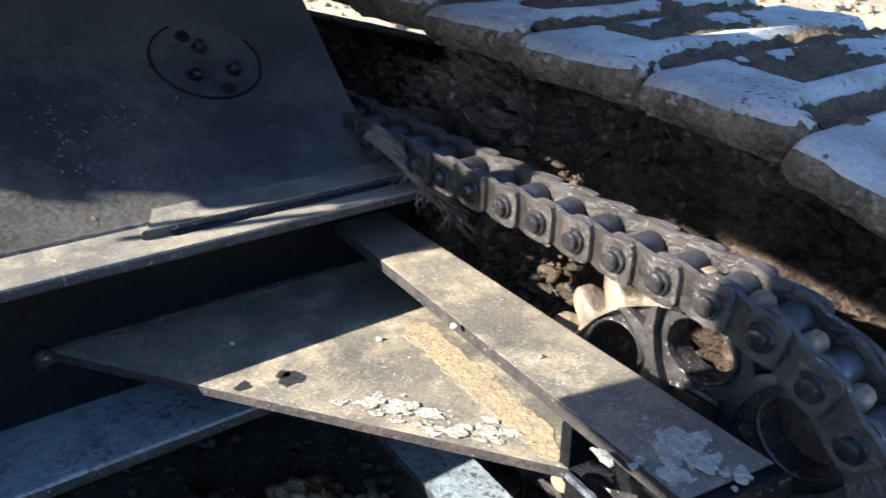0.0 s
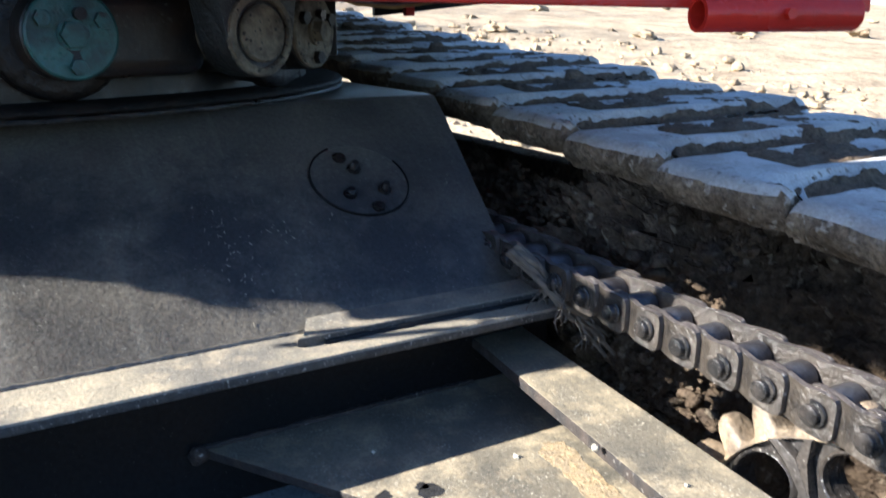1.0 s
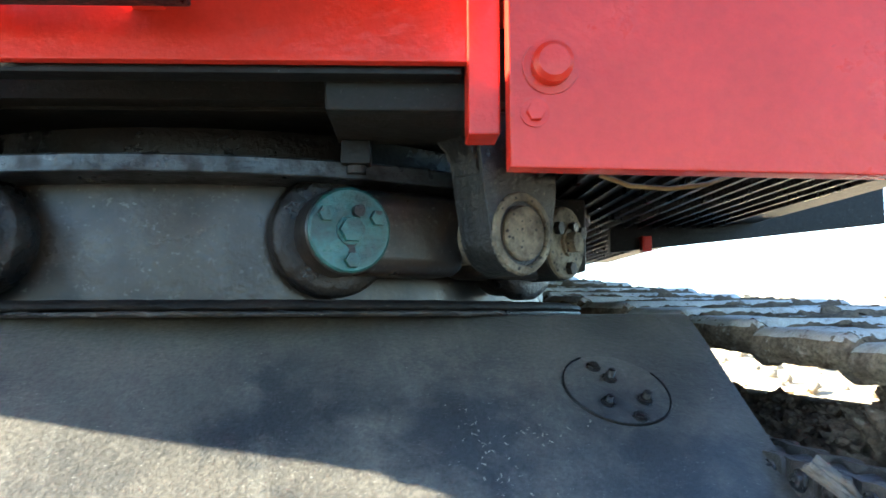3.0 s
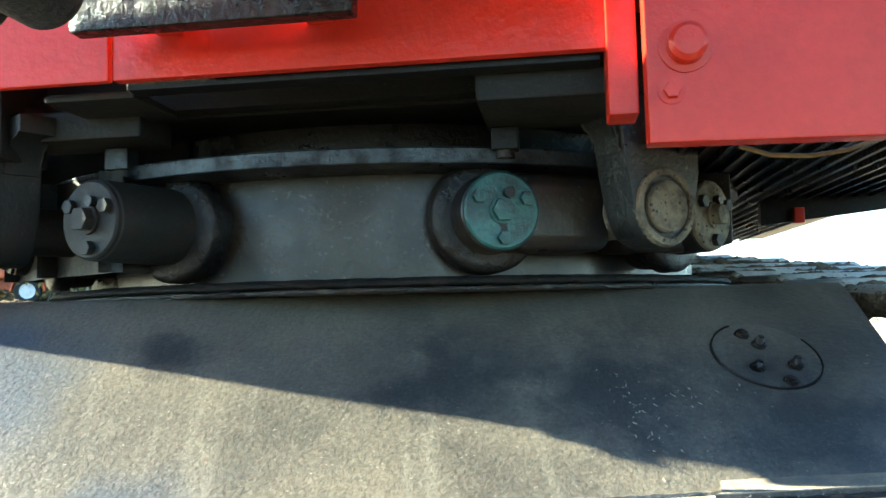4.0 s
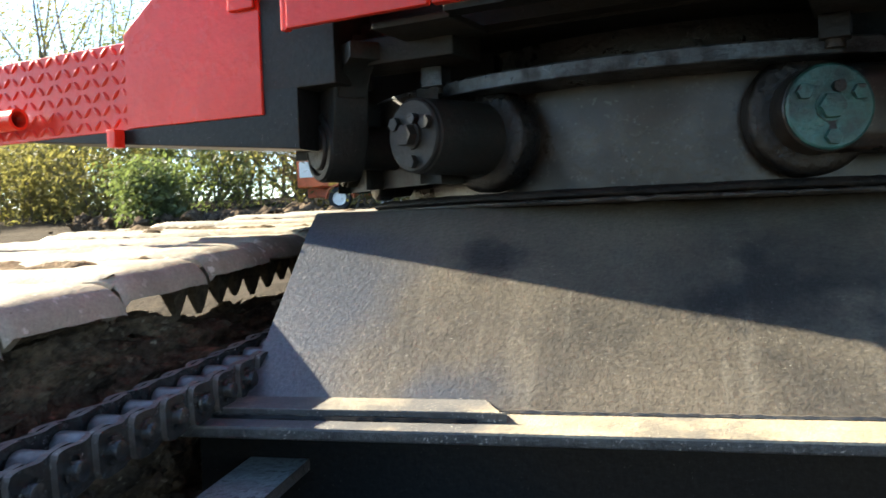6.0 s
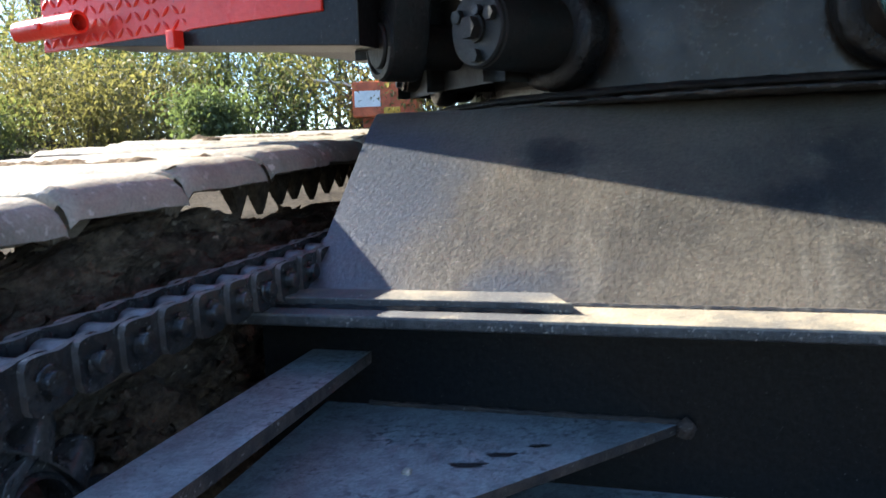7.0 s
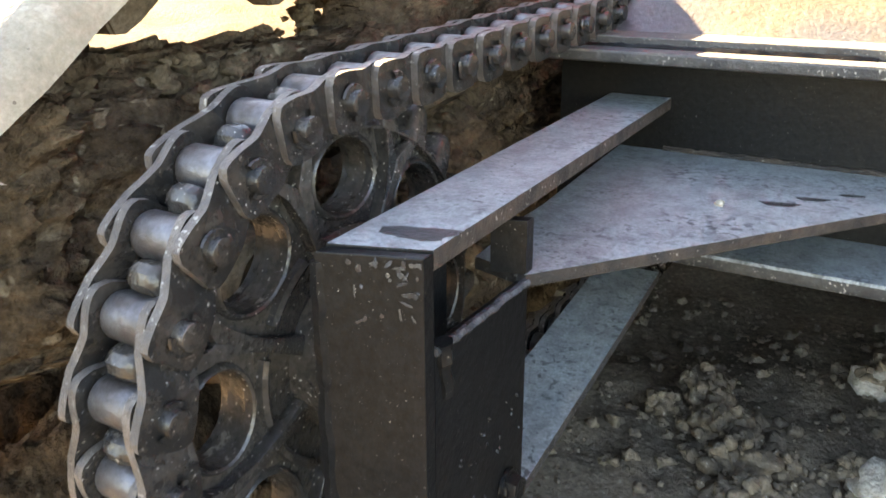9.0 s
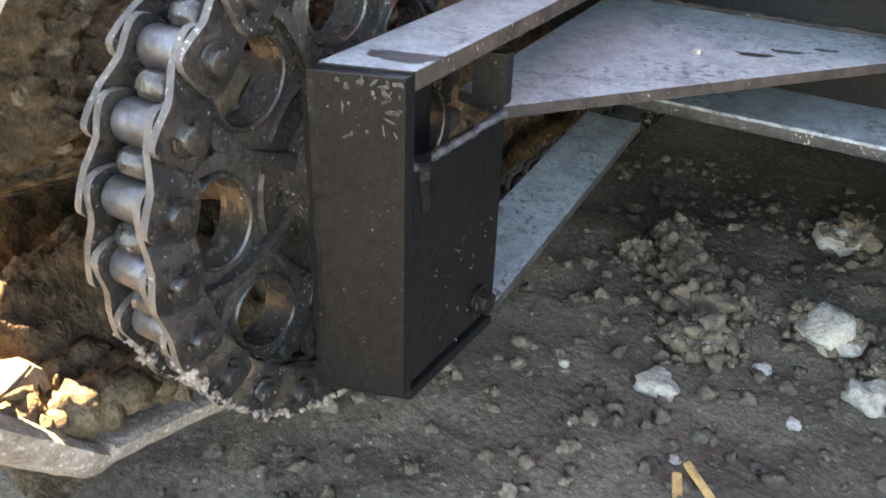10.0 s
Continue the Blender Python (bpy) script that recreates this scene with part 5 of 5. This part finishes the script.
    part("fairlead_roller", bm, M_GREASE, house, "black round roller")
# guessed boom foot out of view, outline cut to shade pads and clear the chain
bm = prism(B(), [(0.06, -1.076), (0.52, -1.076), (0.52, -1.45), (0.2, -1.45), (0.2, -1.85), (-0.34, -1.8), (-0.34, -1.5), (-0.02, -1.5), (0.06, -1.44)], 1.32, 1.6, None, 0.01)
box(bm, (-0.50, -1.45, 1.60), (-0.42, -0.40, 1.70))
box(bm, (0.40, -1.45, 1.60), (0.48, -0.40, 1.70))
box(bm, (-0.50, -1.45, 1.60), (0.48, -1.35, 1.70))
for a in (-0.097, -0.029):
    box(bm, (a - 0.012, -1.70, 1.16), (a + 0.012, -1.66, 1.33))
part("boom_foot", bm, M_RED, house, "unseen red boom foot above the black rollers, shaped to cast shade")
# brass grease pipe under the panel
part("grease_pipe", tube(B(), [(0.66, BF + 0.10, 1.072), (0.70, BF + 0.10, 1.058), (0.75, BF + 0.10, 1.054), (0.80, BF + 0.10, 1.06), (0.84, BF + 0.12, 1.075)], 0.0032, 10), M_BRASS, house)

# ---- rollers and the rocking beams that carry them ----


def polar(ang, r, z=0.0):
    """A place in the house's own frame: ang degrees to the right of straight ahead."""
    return Vector((r * math.sin(radians(ang)), -r * math.cos(radians(ang)), z))


def roller_set(name, ang, r_cap, cap_material, label, green, far=0.0):
    t = thing(name, HOUSE @ Matrix.Translation(polar(ang, r_cap, 1.019)), label, "roller", "swing rollers")
    inward = -polar(ang, 1.0)
    m = frame_of((0, 0, 0), -inward, (math.cos(radians(ang)), math.sin(radians(ang)), 0))
    # hub towards the centre, flanged wheel behind it
    part("hub", lathe(B(), [(0.0, -0.0), (0.060, 0.0), (0.066, -0.006), (0.068, -0.085 - far), (0.062, -0.09 - far)], m, 40), M_DRUM if green else M_DULL, t)
    part("wheel", lathe(B(), [(0.03, -0.062 - far), (0.080, -0.064 - far), (0.094, -0.070 - far), (0.099, -0.078 - far), (0.0995, -0.104 - far), (0.093, -0.109 - far), (0.09, -0.15 - far), (0.03, -0.15 - far)], m, 48), M_GREASE, t, "dark greasy flanged wheel")
    cap = part("cap", lathe(B(), [(0.0, 0.006), (0.060, 0.006), (0.0635, 0.003), (0.0635, -0.008)], m, 40), cap_material, t, "round bolted cap")
    part("center_nut", hexhead(B(), m @ Matrix.Translation((0, 0, 0.006)), 0.034, 0.014, 0.022) if green else hexhead(B(), m @ Matrix.Translation((0, 0, 0.006)), 0.034, 0.022, 0.024), cap_material, cap)
    for k, a in enumerate((25, 150, 272)):
        p = m @ Vector((0.045 * math.cos(radians(a)), 0.045 * math.sin(radians(a)), 0.006))
        part("bolt", hexhead(B(), Matrix.Translation(p) @ m.to_3x3().to_4x4(), 0.021, 0.011, 0.0), M_DULL if cap_material is M_CREAM else cap_material, cap)
    if green:
        bm = B()
        pts = [(-0.012, 0.018), (0.004, 0.024), (0.02, 0.012), (0.021, -0.008), (0.012, -0.018), (0.006, -0.024), (0.009, -0.034), (0.014, -0.044), (0.004, -0.056), (-0.008, -0.052), (-0.006, -0.038), (-0.002, -0.028), (-0.009, -0.021), (-0.02, -0.012), (-0.022, 0.005)]
        prism(bm, pts, 0.006, 0.0068, m)
        part("grease_smear", bm, M_GREASE, cap)
    for k, a in enumerate((70,)):
        p = m @ Vector((0.03 * math.cos(radians(a)), 0.03 * math.sin(radians(a)), 0.006))
        part("grease_nipple", cyl(B(), p, p + (m.to_3x3() @ Vector((0, 0, 0.012))), 0.009, n=14), M_GREASE, cap)
    return t


roller_set("swing_roller", 22.3, 0.858, M_GREEN, "swing roller with a teal painted bolted cap", True)
roller_set("swing_roller", 50.0, 0.90, M_CREAM, "swing roller with a cream dusty bolted cap", False)
roller_set("swing_roller", -19.4, 0.955, M_DULL, "swing roller with a black greasy cap and a long hub", False, 0.095)
roller_set("swing_roller", -48.5, 0.90, M_GREASE, "swing roller with a black greasy cap", False)

part("roller_yoke", box(B(), (0.60, -0.50, 0.972), (0.745, -0.42, 1.11), 0.006), M_DULL, house, "dark yoke behind the roller")
for s, mt, rb in ((1, M_CREAM, 0.965), (-1, M_DULL, 1.02)):
    t = thing("roller_beam", HOUSE, "rocking roller beam with a large pivot pin", "roller beam", "roller beams")
    pa, pb = polar(s * 20, 0.81, 1.02), polar(s * 50, 0.82, 1.02)
    pm = polar(s * 35.5, 0.80, 1.02)
    for p, q in ((pa, pm), (pm, pb)):
        bm = B()
        d = (q - p)
        mm = Matrix.Translation(p) @ d.to_track_quat("X", "Z").to_matrix().to_4x4()
        hh = 0.066 if s > 0 else 0.052
        box(bm, (0.04, -0.06, -hh), (d.length + 0.02, 0.06, 0.066), 0.028, mm, 4)
        part("arm", bm, M_DRUM if s > 0 else M_DULL, t, "dark oily rocking arm")
    ap = 37.8 if s > 0 else 33.0
    c = polar(s * ap, rb, 1.018)
    out = polar(s * ap, 1.0)
    m = frame_of(c, out, (math.cos(radians(s * ap)), math.sin(radians(s * ap)), 0))
    part("pivot_pin", lathe(B(), [(0.0, 0.004), (0.040, 0.004), (0.043, 0.0), (0.043, -0.2)], m, 40), mt, t, "large round pivot pin end")
    # hanger: a strap with a rounded lower end round the pin, an arm to the middle, and a hanging square block
    pts = [(0.066 * math.cos(radians(a)), 0.066 * math.sin(radians(a))) for a in range(180, 361, 12)] + [(0.078, 0.06), (0.085, 0.2), (-0.10, 0.2), (-0.078, 0.06)]
    bm = prism(B(), pts, -0.075, -0.005, m, 0.004)
    part("hanger", bm, M_HANGER if s > 0 else M_DULL, t, "cast hanger strap with a rounded end")
    # the curved web in the corner between the strap and its cross arm
    pts = [(-s * (0.145 - 0.06 * math.cos(radians(a))), 0.085 + 0.06 * math.sin(radians(a))) for a in range(0, 91, 10)] + [(-s * 0.145, 0.175), (-s * 0.07, 0.175), (-s * 0.07, 0.085)]
    part("corner_web", prism(B(), pts if s > 0 else pts[::-1], -0.07, -0.012, m, 0.003), M_HANGER if s > 0 else M_DULL, t)
    bm = lathe(B(), [(0.049, -0.03), (0.050, -0.002), (0.053, 0.001), (0.062, -0.001), (0.0655, -0.008)], m, 40)
    part("collar", bm, mt, t)
    a0, a1, bf = (0.305, 0.52, -0.97) if s > 0 else (-0.48, -0.25, -0.875)
    part("cross_arm", box(B(), (a0, bf, 1.155), (a1, -0.76, 1.205), 0.006), M_DULL, t)
    part("stop_block", box(B(), (s * 0.335 - 0.022, -0.80, 1.118), (s * 0.335 + 0.022, -0.76, 1.155), 0.003), M_FRAME if s > 0 else M_BAND, t)
    part("stop_stud", cyl(B(), (s * 0.335, -0.78, 1.106), (s * 0.335, -0.78, 1.12), 0.015, n=12), M_GREASE, t)

# ---- ground ----


def ground_z(x, y):
    """Height of the ground: nearly level under the machine, rising gently towards the wood behind."""
    far = max(0.0, y - 2.0)
    rise = 0.098 * far if far < 16 else 0.098 * 16 + (far - 16) * 0.01
    side = max(0.0, abs(x) - 2.0)
    near = math.exp(-((x * x + (y - 0.2) ** 2) / 4.0))
    p = Vector((x, y, 0))
    h = 0.035 * noise.noise(p * 2.3) + 0.016 * noise.noise(p * 7) + 0.008 * noise.noise(p * 19) * near + 0.004 * noise.noise(p * 43) * near
    h *= 1.0 if near > 0.05 else 2.0
    inner = max(0.0, 1 - abs(x) / 0.72)
    return rise * min(1.0, 1.0) + h + 0.05 * inner * math.exp(-((y - 0.45) / 0.35) ** 2) - 0.01


def ground_mesh():
    bm = B()

    def steps(near, far, cell, grow):
        vals, v, c = [], near[0], cell
        while v < near[1]:
            vals.append(v)
            v += cell
        c = cell
        while v < far[1]:
            vals.append(v)
            c *= grow
            v += c
        vals.append(far[1])
        v, c = near[0], cell
        while v > far[0]:
            c *= grow
            v -= c
            vals.append(max(v, far[0]))
        return sorted(set(vals))

    xs = steps((-1.3, 1.3), (-400, 400), 0.016, 1.09)
    ys = steps((-1.2, 1.2), (-60, 600), 0.016, 1.09)
    grid = [[bm.verts.new((x, y, ground_z(x, y))) for x in xs] for y in ys]
    for a, b in zip(grid, grid[1:]):
        for j in range(len(xs) - 1):
            bm.faces.new((a[j], a[j + 1], b[j + 1], b[j]))
    return bm


g = part("ground", ground_mesh(), M_SOIL, None, "bare grey-brown soil with clods under the machine", "structure", sharp=80)
g.data.materials.append(M_FIELD)
g.data.materials.append(M_EARTH)
for p in g.data.polygons:
    c = p.center
    w = 0.5 * noise.noise(c * 1.3) + 0.3 * noise.noise(c * 4.1)
    c = c + Vector((w, w * 1.5, 0)) if abs(c.x) > 1.5 or abs(c.y) > 1.3 else c
    if (c.y > 9.0 and c.x > -2.0) or (c.x > 1.9 and c.y > -1.0):
        p.material_index = 1
    elif c.x < -1.25 or c.y < -1.3 or c.y > 9.0:
        p.material_index = 2
tagged(g, category="ground")

# loose crumbs of soil
rnd = random.Random(5)
items = []
for i in range(4200):
    x, y = rnd.uniform(-0.9, 0.85), rnd.uniform(-0.8, 0.65)
    r = 0.002 + 0.013 * rnd.random() ** 5
    items.append((x, y, ground_z(x, y) + r * 0.3, r))
many_lumps("soil_crumbs", items, M_SOIL, None, "loose crumbs of grey-brown soil", sub=2, rough=0.9)

for x, y, r, k in ((-0.446, -0.189, 0.027, 1), (-0.30, 0.363, 0.042, 2), (-0.254, 0.07, 0.046, 3), (-0.186, -0.034, 0.03, 4), (-0.328, -0.035, 0.013, 5), (-0.06, 0.0, 0.03, 6), (-0.578, -0.221, 0.009, 7), (0.62, -0.02, 0.016, 8), (-0.425, -0.055, 0.03, 20), (-0.412, -0.02, 0.026, 21), (-0.451, 0.04, 0.02, 22), (-0.12, 0.2, 0.03, 23), (-0.375, -0.314, 0.008, 24), (-0.376, 0.005, 0.01, 25), (-0.261, -0.145, 0.01, 26), (-0.54, 0.22, 0.024, 27)):
    bm = B()
    lump(bm, (0, 0, 0), r, k * 2.1, 0.7, 3, 0.5)
    ob = part("stone", bm, M_STONE, None, "pale grey lump of dried clay on the soil", sharp=80)
    ob.matrix_basis = pose(x, y, ground_z(x, y) + r * 0.35)
    tagged(ob, category="stone", group="stones on the soil")

for x, y, r, k, mt, lab in ((-0.43, -0.05, 0.05, 1, M_SOIL, "crumbling clod of grey soil"), (-0.455, 0.02, 0.05, 2, M_SOIL, "crumbling clod of grey soil"), (-0.49, 0.09, 0.052, 3, M_SOIL, "crumbling clod of grey soil"), (-0.53, 0.15, 0.045, 4, M_SOIL, "crumbling clod of grey soil"), (-0.56, 0.21, 0.045, 5, M_SOIL, "crumbling clod of grey soil"), (-0.6, 0.13, 0.035, 6, M_SOIL, "crumbling clod of grey soil"), (-0.4, 0.06, 0.03, 7, M_SOIL, "crumbling clod of grey soil"), (-0.3, 0.1, 0.035, 8, M_SOIL, "crumbling clod of grey soil"), (-0.24, 0.08, 0.04, 9, M_SOIL, "crumbling clod of grey soil"), (-0.29, 0.37, 0.05, 10, M_SOIL, "crumbling clod of grey soil"), (-0.17, 0.02, 0.035, 11, M_SOIL, "crumbling clod of grey soil"), (0.24, 0.02, 0.06, 12, M_SOIL, "crumbling clod of grey soil"), (0.08, 0.14, 0.06, 13, M_SOIL, "crumbling clod of grey soil"), (0.38, 0.12, 0.08, 14, M_SOIL, "crumbling clod of grey soil"), (0.66, 0.02, 0.055, 40, M_MUDDRY, "clod of dry ochre soil"), (0.56, 0.12, 0.06, 41, M_MUDDRY, "clod of dry ochre soil")):
    rr = random.Random(k)
    ob = part("clod", lump(B(), (0, 0, 0), r * 0.8, k, 0.75, 4, 0.8), mt, None, lab, sharp=80)
    ob.matrix_basis = pose(x, y, ground_z(x, y) + r * 0.3)
    tagged(ob, category="soil clod", group="clods on the soil")
    crumbs = [plain_mesh("crumb", lump(B(), (0, 0, 0), 1.0, i + k * 9, 0.8, 2, 0.6), mt, 80) for i in range(5)]
    for i in range(55):
        a, d = rr.uniform(0, 6.28), r * rr.uniform(0.2, 1.7)
        q = r * (0.06 + 0.26 * rr.random() ** 2)
        h = r * max(-0.22, 0.72 - 0.75 * (d / r) ** 2)
        shared("crumb", crumbs[i % 5], ob, pose(d * math.cos(a), d * math.sin(a), h, rr.uniform(0, 360), rr.uniform(0, 360), 0) @ Matrix.Diagonal((q, q, q, 1)))

items = []
for i in range(2600):
    x, y = 1.75 + 7 * rnd.random() ** 1.6, rnd.uniform(-0.5, 12)
    r = 0.012 + 0.07 * rnd.random() ** 4
    items.append((x, y, ground_z(x, y) + r * 0.25, r))
many_lumps("sand_crumbs", items, M_SAND, None, "loose clods of dry sand beside the track", sub=2, rough=0.9)

# ---- frayed dry root caught on the end of the flange ----
root = thing("dry_root", Matrix(), "frayed dry grey root caught on the flange end", "root")
rnd = random.Random(11)
base = [Vector((0.678, 0.03, 0.697)), Vector((0.700, 0.0, 0.674)), Vector((0.712, -0.02, 0.647)), Vector((0.72, -0.04, 0.63)), Vector((0.748, -0.045, 0.603)), Vector((0.772, -0.045, 0.581)), Vector((0.806, -0.045, 0.53))]
for k in range(4):
    strand = []
    for i, q in enumerate(base):
        a = 1.57 * k + i * 0.9
        strand.append(q + Vector((math.cos(a), math.sin(a), 0.4 * math.sin(a + 1))) * (0.005 + 0.0016 * i) + Vector((rnd.uniform(-1, 1), rnd.uniform(-1, 1), rnd.uniform(-1, 1))) * 0.005)
    part("stem", tube(B(), strand[:7 - k % 3], 0.0085 - 0.001 * k, 8, 0.003), M_ROOT, root)
for i in range(44):
    p = base[2 + i % 4] + Vector((rnd.uniform(-1, 1), rnd.uniform(-1, 1), rnd.uniform(-0.5, 0.5))) * 0.008
    pts = [p]
    d = Vector((rnd.uniform(-0.5, 0.8), rnd.uniform(-0.5, 0.4), rnd.uniform(-1.0, 0.15))).normalized()
    for k in range(5):
        d = (d + Vector((rnd.uniform(-0.5, 0.5), rnd.uniform(-0.5, 0.5), rnd.uniform(-0.6, 0.3))) * 1.3).normalized()
        pts.append(pts[-1] + d * rnd.uniform(0.004, 0.013))
    part("fibre", tube(B(), pts, rnd.uniform(0.0014, 0.0038), 6, 0.0008), M_ROOT, root)

chip = part("wood_chip", box(B(), (-0.035, -0.005, -0.003), (0.035, 0.005, 0.004), 0.002), M_WOOD, None, "fresh orange splinter of wood on the soil")
chip2 = part("wood_chip", box(B(), (-0.02, -0.006, -0.003), (0.02, 0.006, 0.004), 0.002), M_WOOD, None, "fresh orange splinter of wood on the soil")
chip2.matrix_basis = pose(-0.355, -0.375, ground_z(-0.355, -0.375) + 0.008, 0, 4, -70)
tagged(chip2, category="wood chip")
chip.matrix_basis = pose(-0.33, -0.36, ground_z(-0.33, -0.36) + 0.008, 0, 6, -40)
tagged(chip, category="wood chip")

# ---- the wood behind, in bushes of leaves on stems ----


def bush(name, x, y, w, h, n, seed, label, leaf, leaf_label):
    rnd = random.Random(seed)
    z = ground_z(x, y) - 0.1
    t = thing(name, pose(x, y, z), label, "bush", "bushes of the wood edge")
    bm = B()
    tips = []
    for i in range(9):
        a = rnd.uniform(0, 6.28)
        p = Vector((rnd.uniform(-0.2, 0.2) * w, rnd.uniform(-0.2, 0.2) * w, 0))
        pts = [p]
        d = Vector((math.cos(a) * 0.5, math.sin(a) * 0.5, 1)).normalized()
        for k in range(5):
            d = (d + Vector((rnd.uniform(-0.35, 0.35), rnd.uniform(-0.35, 0.35), 0.05))).normalized()
            pts.append(pts[-1] + d * h * 0.2)
        tube(bm, pts, 0.02 * h / 2, 5, 0.004)
        tips += pts[1:]
    part("stem", bm, M_BARK, t)
    verts, faces = [], []
    for i in range(n):
        c = rnd.choice(tips) + Vector((rnd.gauss(0, 0.16) * w, rnd.gauss(0, 0.16) * w, rnd.gauss(0, 0.12) * h))
        if c.z < 0.02:
            c.z = rnd.uniform(0.02, 0.3) * h
        s = rnd.choice((0.6, 1.0, 1.0, 1.4)) * rnd.uniform(0.024, 0.055)
        q = Euler((rnd.uniform(-1.2, 1.2), rnd.uniform(-1.2, 1.2), rnd.uniform(0, 6.28))).to_matrix()
        b = len(verts)
        for px, py, pz in ((-1.2, 0, 0), (0, -0.5, 0.12), (1.2, 0, -0.1), (0, 0.5, 0.12)):
            verts.append(c + q @ Vector((px * s, py * s, pz * s)))
        faces.append((b, b + 1, b + 2, b + 3))
    me = bpy.data.meshes.new("leaves")
    me.from_pydata([tuple(v) for v in verts], [], faces)
    me.materials.append(leaf)
    ob = new("leaves", me)
    ob.parent = t
    tagged(ob, leaf_label, kind="stuff")
    return t


rnd = random.Random(3)
n = 0
for row, (dist, h0) in enumerate(((13.0, 1.5), (15.5, 2.6), (19.5, 7.5))):
    for i in range(13):
        x = -26 + i * 1.95 + rnd.uniform(-0.5, 0.5)
        if row == 0 and x > -7.5:
            continue
        leaf, kind_, count = ((M_LEAF, "olive green", 4000), (M_LEAFGOLD, "yellowing", 3000), (M_LEAFDARK, "dark green", 3800), (M_LEAF, "olive green", 3200), (M_LEAFGOLD, "yellowing", 2400))[(n * 3 + row) % 5]
        bush("bush", x, dist + rnd.uniform(-0.8, 0.8) - 0.15 * (x + 12), rnd.uniform(1.5, 2.5) * (1.5 if row == 2 else 1.0), h0 * rnd.uniform(0.6, 1.3), int(count * (2.6 if row == 2 else 1.7)), n, kind_ + " bush with loose twigs at the wood edge", leaf, "small " + kind_ + " leaves")
        n += 1

items = []
for i in range(500):
    x = -10 + 5.2 * rnd.random()
    items.append((x, 11.6 + rnd.gauss(0, 0.35) - 0.12 * (x + 8), ground_z(x, 11.6) + rnd.uniform(-0.08, 0.16), 0.03 + 0.12 * rnd.random() ** 2))
many_lumps("earth_bank", items, M_MUD, None, "bank of dark earth and dead brushwood before the bushes", sub=2, rough=1.1)

# ---- orange trailer far behind ----
tx, ty = -5.88, 14.0
tz = ground_z(tx, ty)
tr = thing("site_trailer", pose(tx, ty, tz, 0, 0, 8), "small orange site trailer with a white wheel", "trailer")
part("body", box(B(), (-0.64, -0.3, 0.42), (0.62, 0.3, 1.1), 0.05), M_ORANGE, tr)
part("panel", box(B(), (-0.58, -0.315, 0.62), (-0.08, -0.298, 0.92), 0.006), M_WHITE, tr, "white side panel")
part("stripe", box(B(), (-0.02, -0.315, 0.45), (0.3, -0.298, 0.6), 0.006), M_YELLOW, tr, "yellow stripe")
part("fender", lathe(B(), [(0.25, -0.07), (0.28, -0.07), (0.28, 0.07), (0.25, 0.07), (0.25, -0.07)], Matrix.Translation((0.2, -0.34, 0.2)) @ pose(0, 0, 0, 90, 0, 0), 24, 0, 180), M_ORANGE, tr)
wheel = part("wheel", lathe(B(), [(0.13, -0.06), (0.2, -0.06), (0.215, -0.04), (0.215, 0.04), (0.2, 0.06), (0.13, 0.06), (0.13, -0.06)], Matrix.Translation((0.2, -0.36, 0.2)) @ pose(0, 0, 0, 90, 0, 0), 28), M_RUBBER, tr)
part("rim", lathe(B(), [(0.0, -0.03), (0.05, -0.045), (0.10, -0.03), (0.135, -0.055), (0.135, 0.05), (0.0, 0.05)], Matrix.Translation((0.2, -0.36, 0.2)) @ pose(0, 0, 0, 90, 0, 0) @ pose(0, 0, 0, 180, 0, 0), 28), M_WHITE, wheel, "white wheel rim")
part("drawbar", box(B(), (-0.5, -0.04, 0.24), (0.95, 0.04, 0.43), 0.01), M_ORANGE, tr)
part("mast", tube(B(), [(-0.4, 0.0, 0.95), (-0.9, 0.0, 1.12), (-1.5, 0.0, 1.2)], 0.02, 8), M_WHITE, tr)
for dx in (0.0, 0.14):
    post = part("marker_post", box(B(), (-0.035, -0.035, -0.1), (0.035, 0.035, 0.62), 0.008), M_WHITE, None, "white painted wooden post beside the trailer")
    post.matrix_basis = pose(-4.95 + dx, 14.1, ground_z(-4.95, 14.1))
    tagged(post, category="post", group="white posts")
ladder = thing("white_frame", pose(-4.45, 14.3, ground_z(-4.4, 14.3)), "white tubular frame standing by the posts", "frame")
part("rail", tube(B(), [(-0.2, 0, 0), (0.1, 0, 0.45), (0.4, 0, 0.75)], 0.03, 8), M_WHITE, ladder)
part("rail", tube(B(), [(0.4, 0, 0), (0.4, 0, 0.8)], 0.03, 8), M_WHITE, ladder)

# ---- pale things far off on the open side ----
rnd = random.Random(21)
for i in range(26):
    x, y = 7 + i * 0.7 + rnd.uniform(-0.4, 0.4), 12 + rnd.uniform(-3, 5)
    r = rnd.uniform(0.06, 0.19)
    ob = part("earth_lump", lump(B(), (0, 0, 0), r, i * 1.3, 0.5, 3, 0.9), M_SAND, None, "pale lump of dry earth on the sandy ground", sharp=80)
    ob.matrix_basis = pose(x, y, ground_z(x, y) + r * 0.2)
    tagged(ob, category="earth lump", group="lumps of earth on the sand")

# earth lying in the lower pads
rnd = random.Random(41)
items = []
for i in range(900):
    y = rnd.uniform(-0.86, -0.50)
    rise = 0.10 + (-0.69 - y) * 0.27 if y < -0.66 else 0.092 + (y + 0.66) * -0.45
    items.append((rnd.uniform(-1.34, -0.905), y, rise + 0.012 + rnd.uniform(-0.02, 0.006), 0.006 + 0.03 * rnd.random() ** 2))
many_lumps("track_earth", items, M_DIRT, None, "brown loose earth lying in the lower track pads", sub=2, rough=0.9)
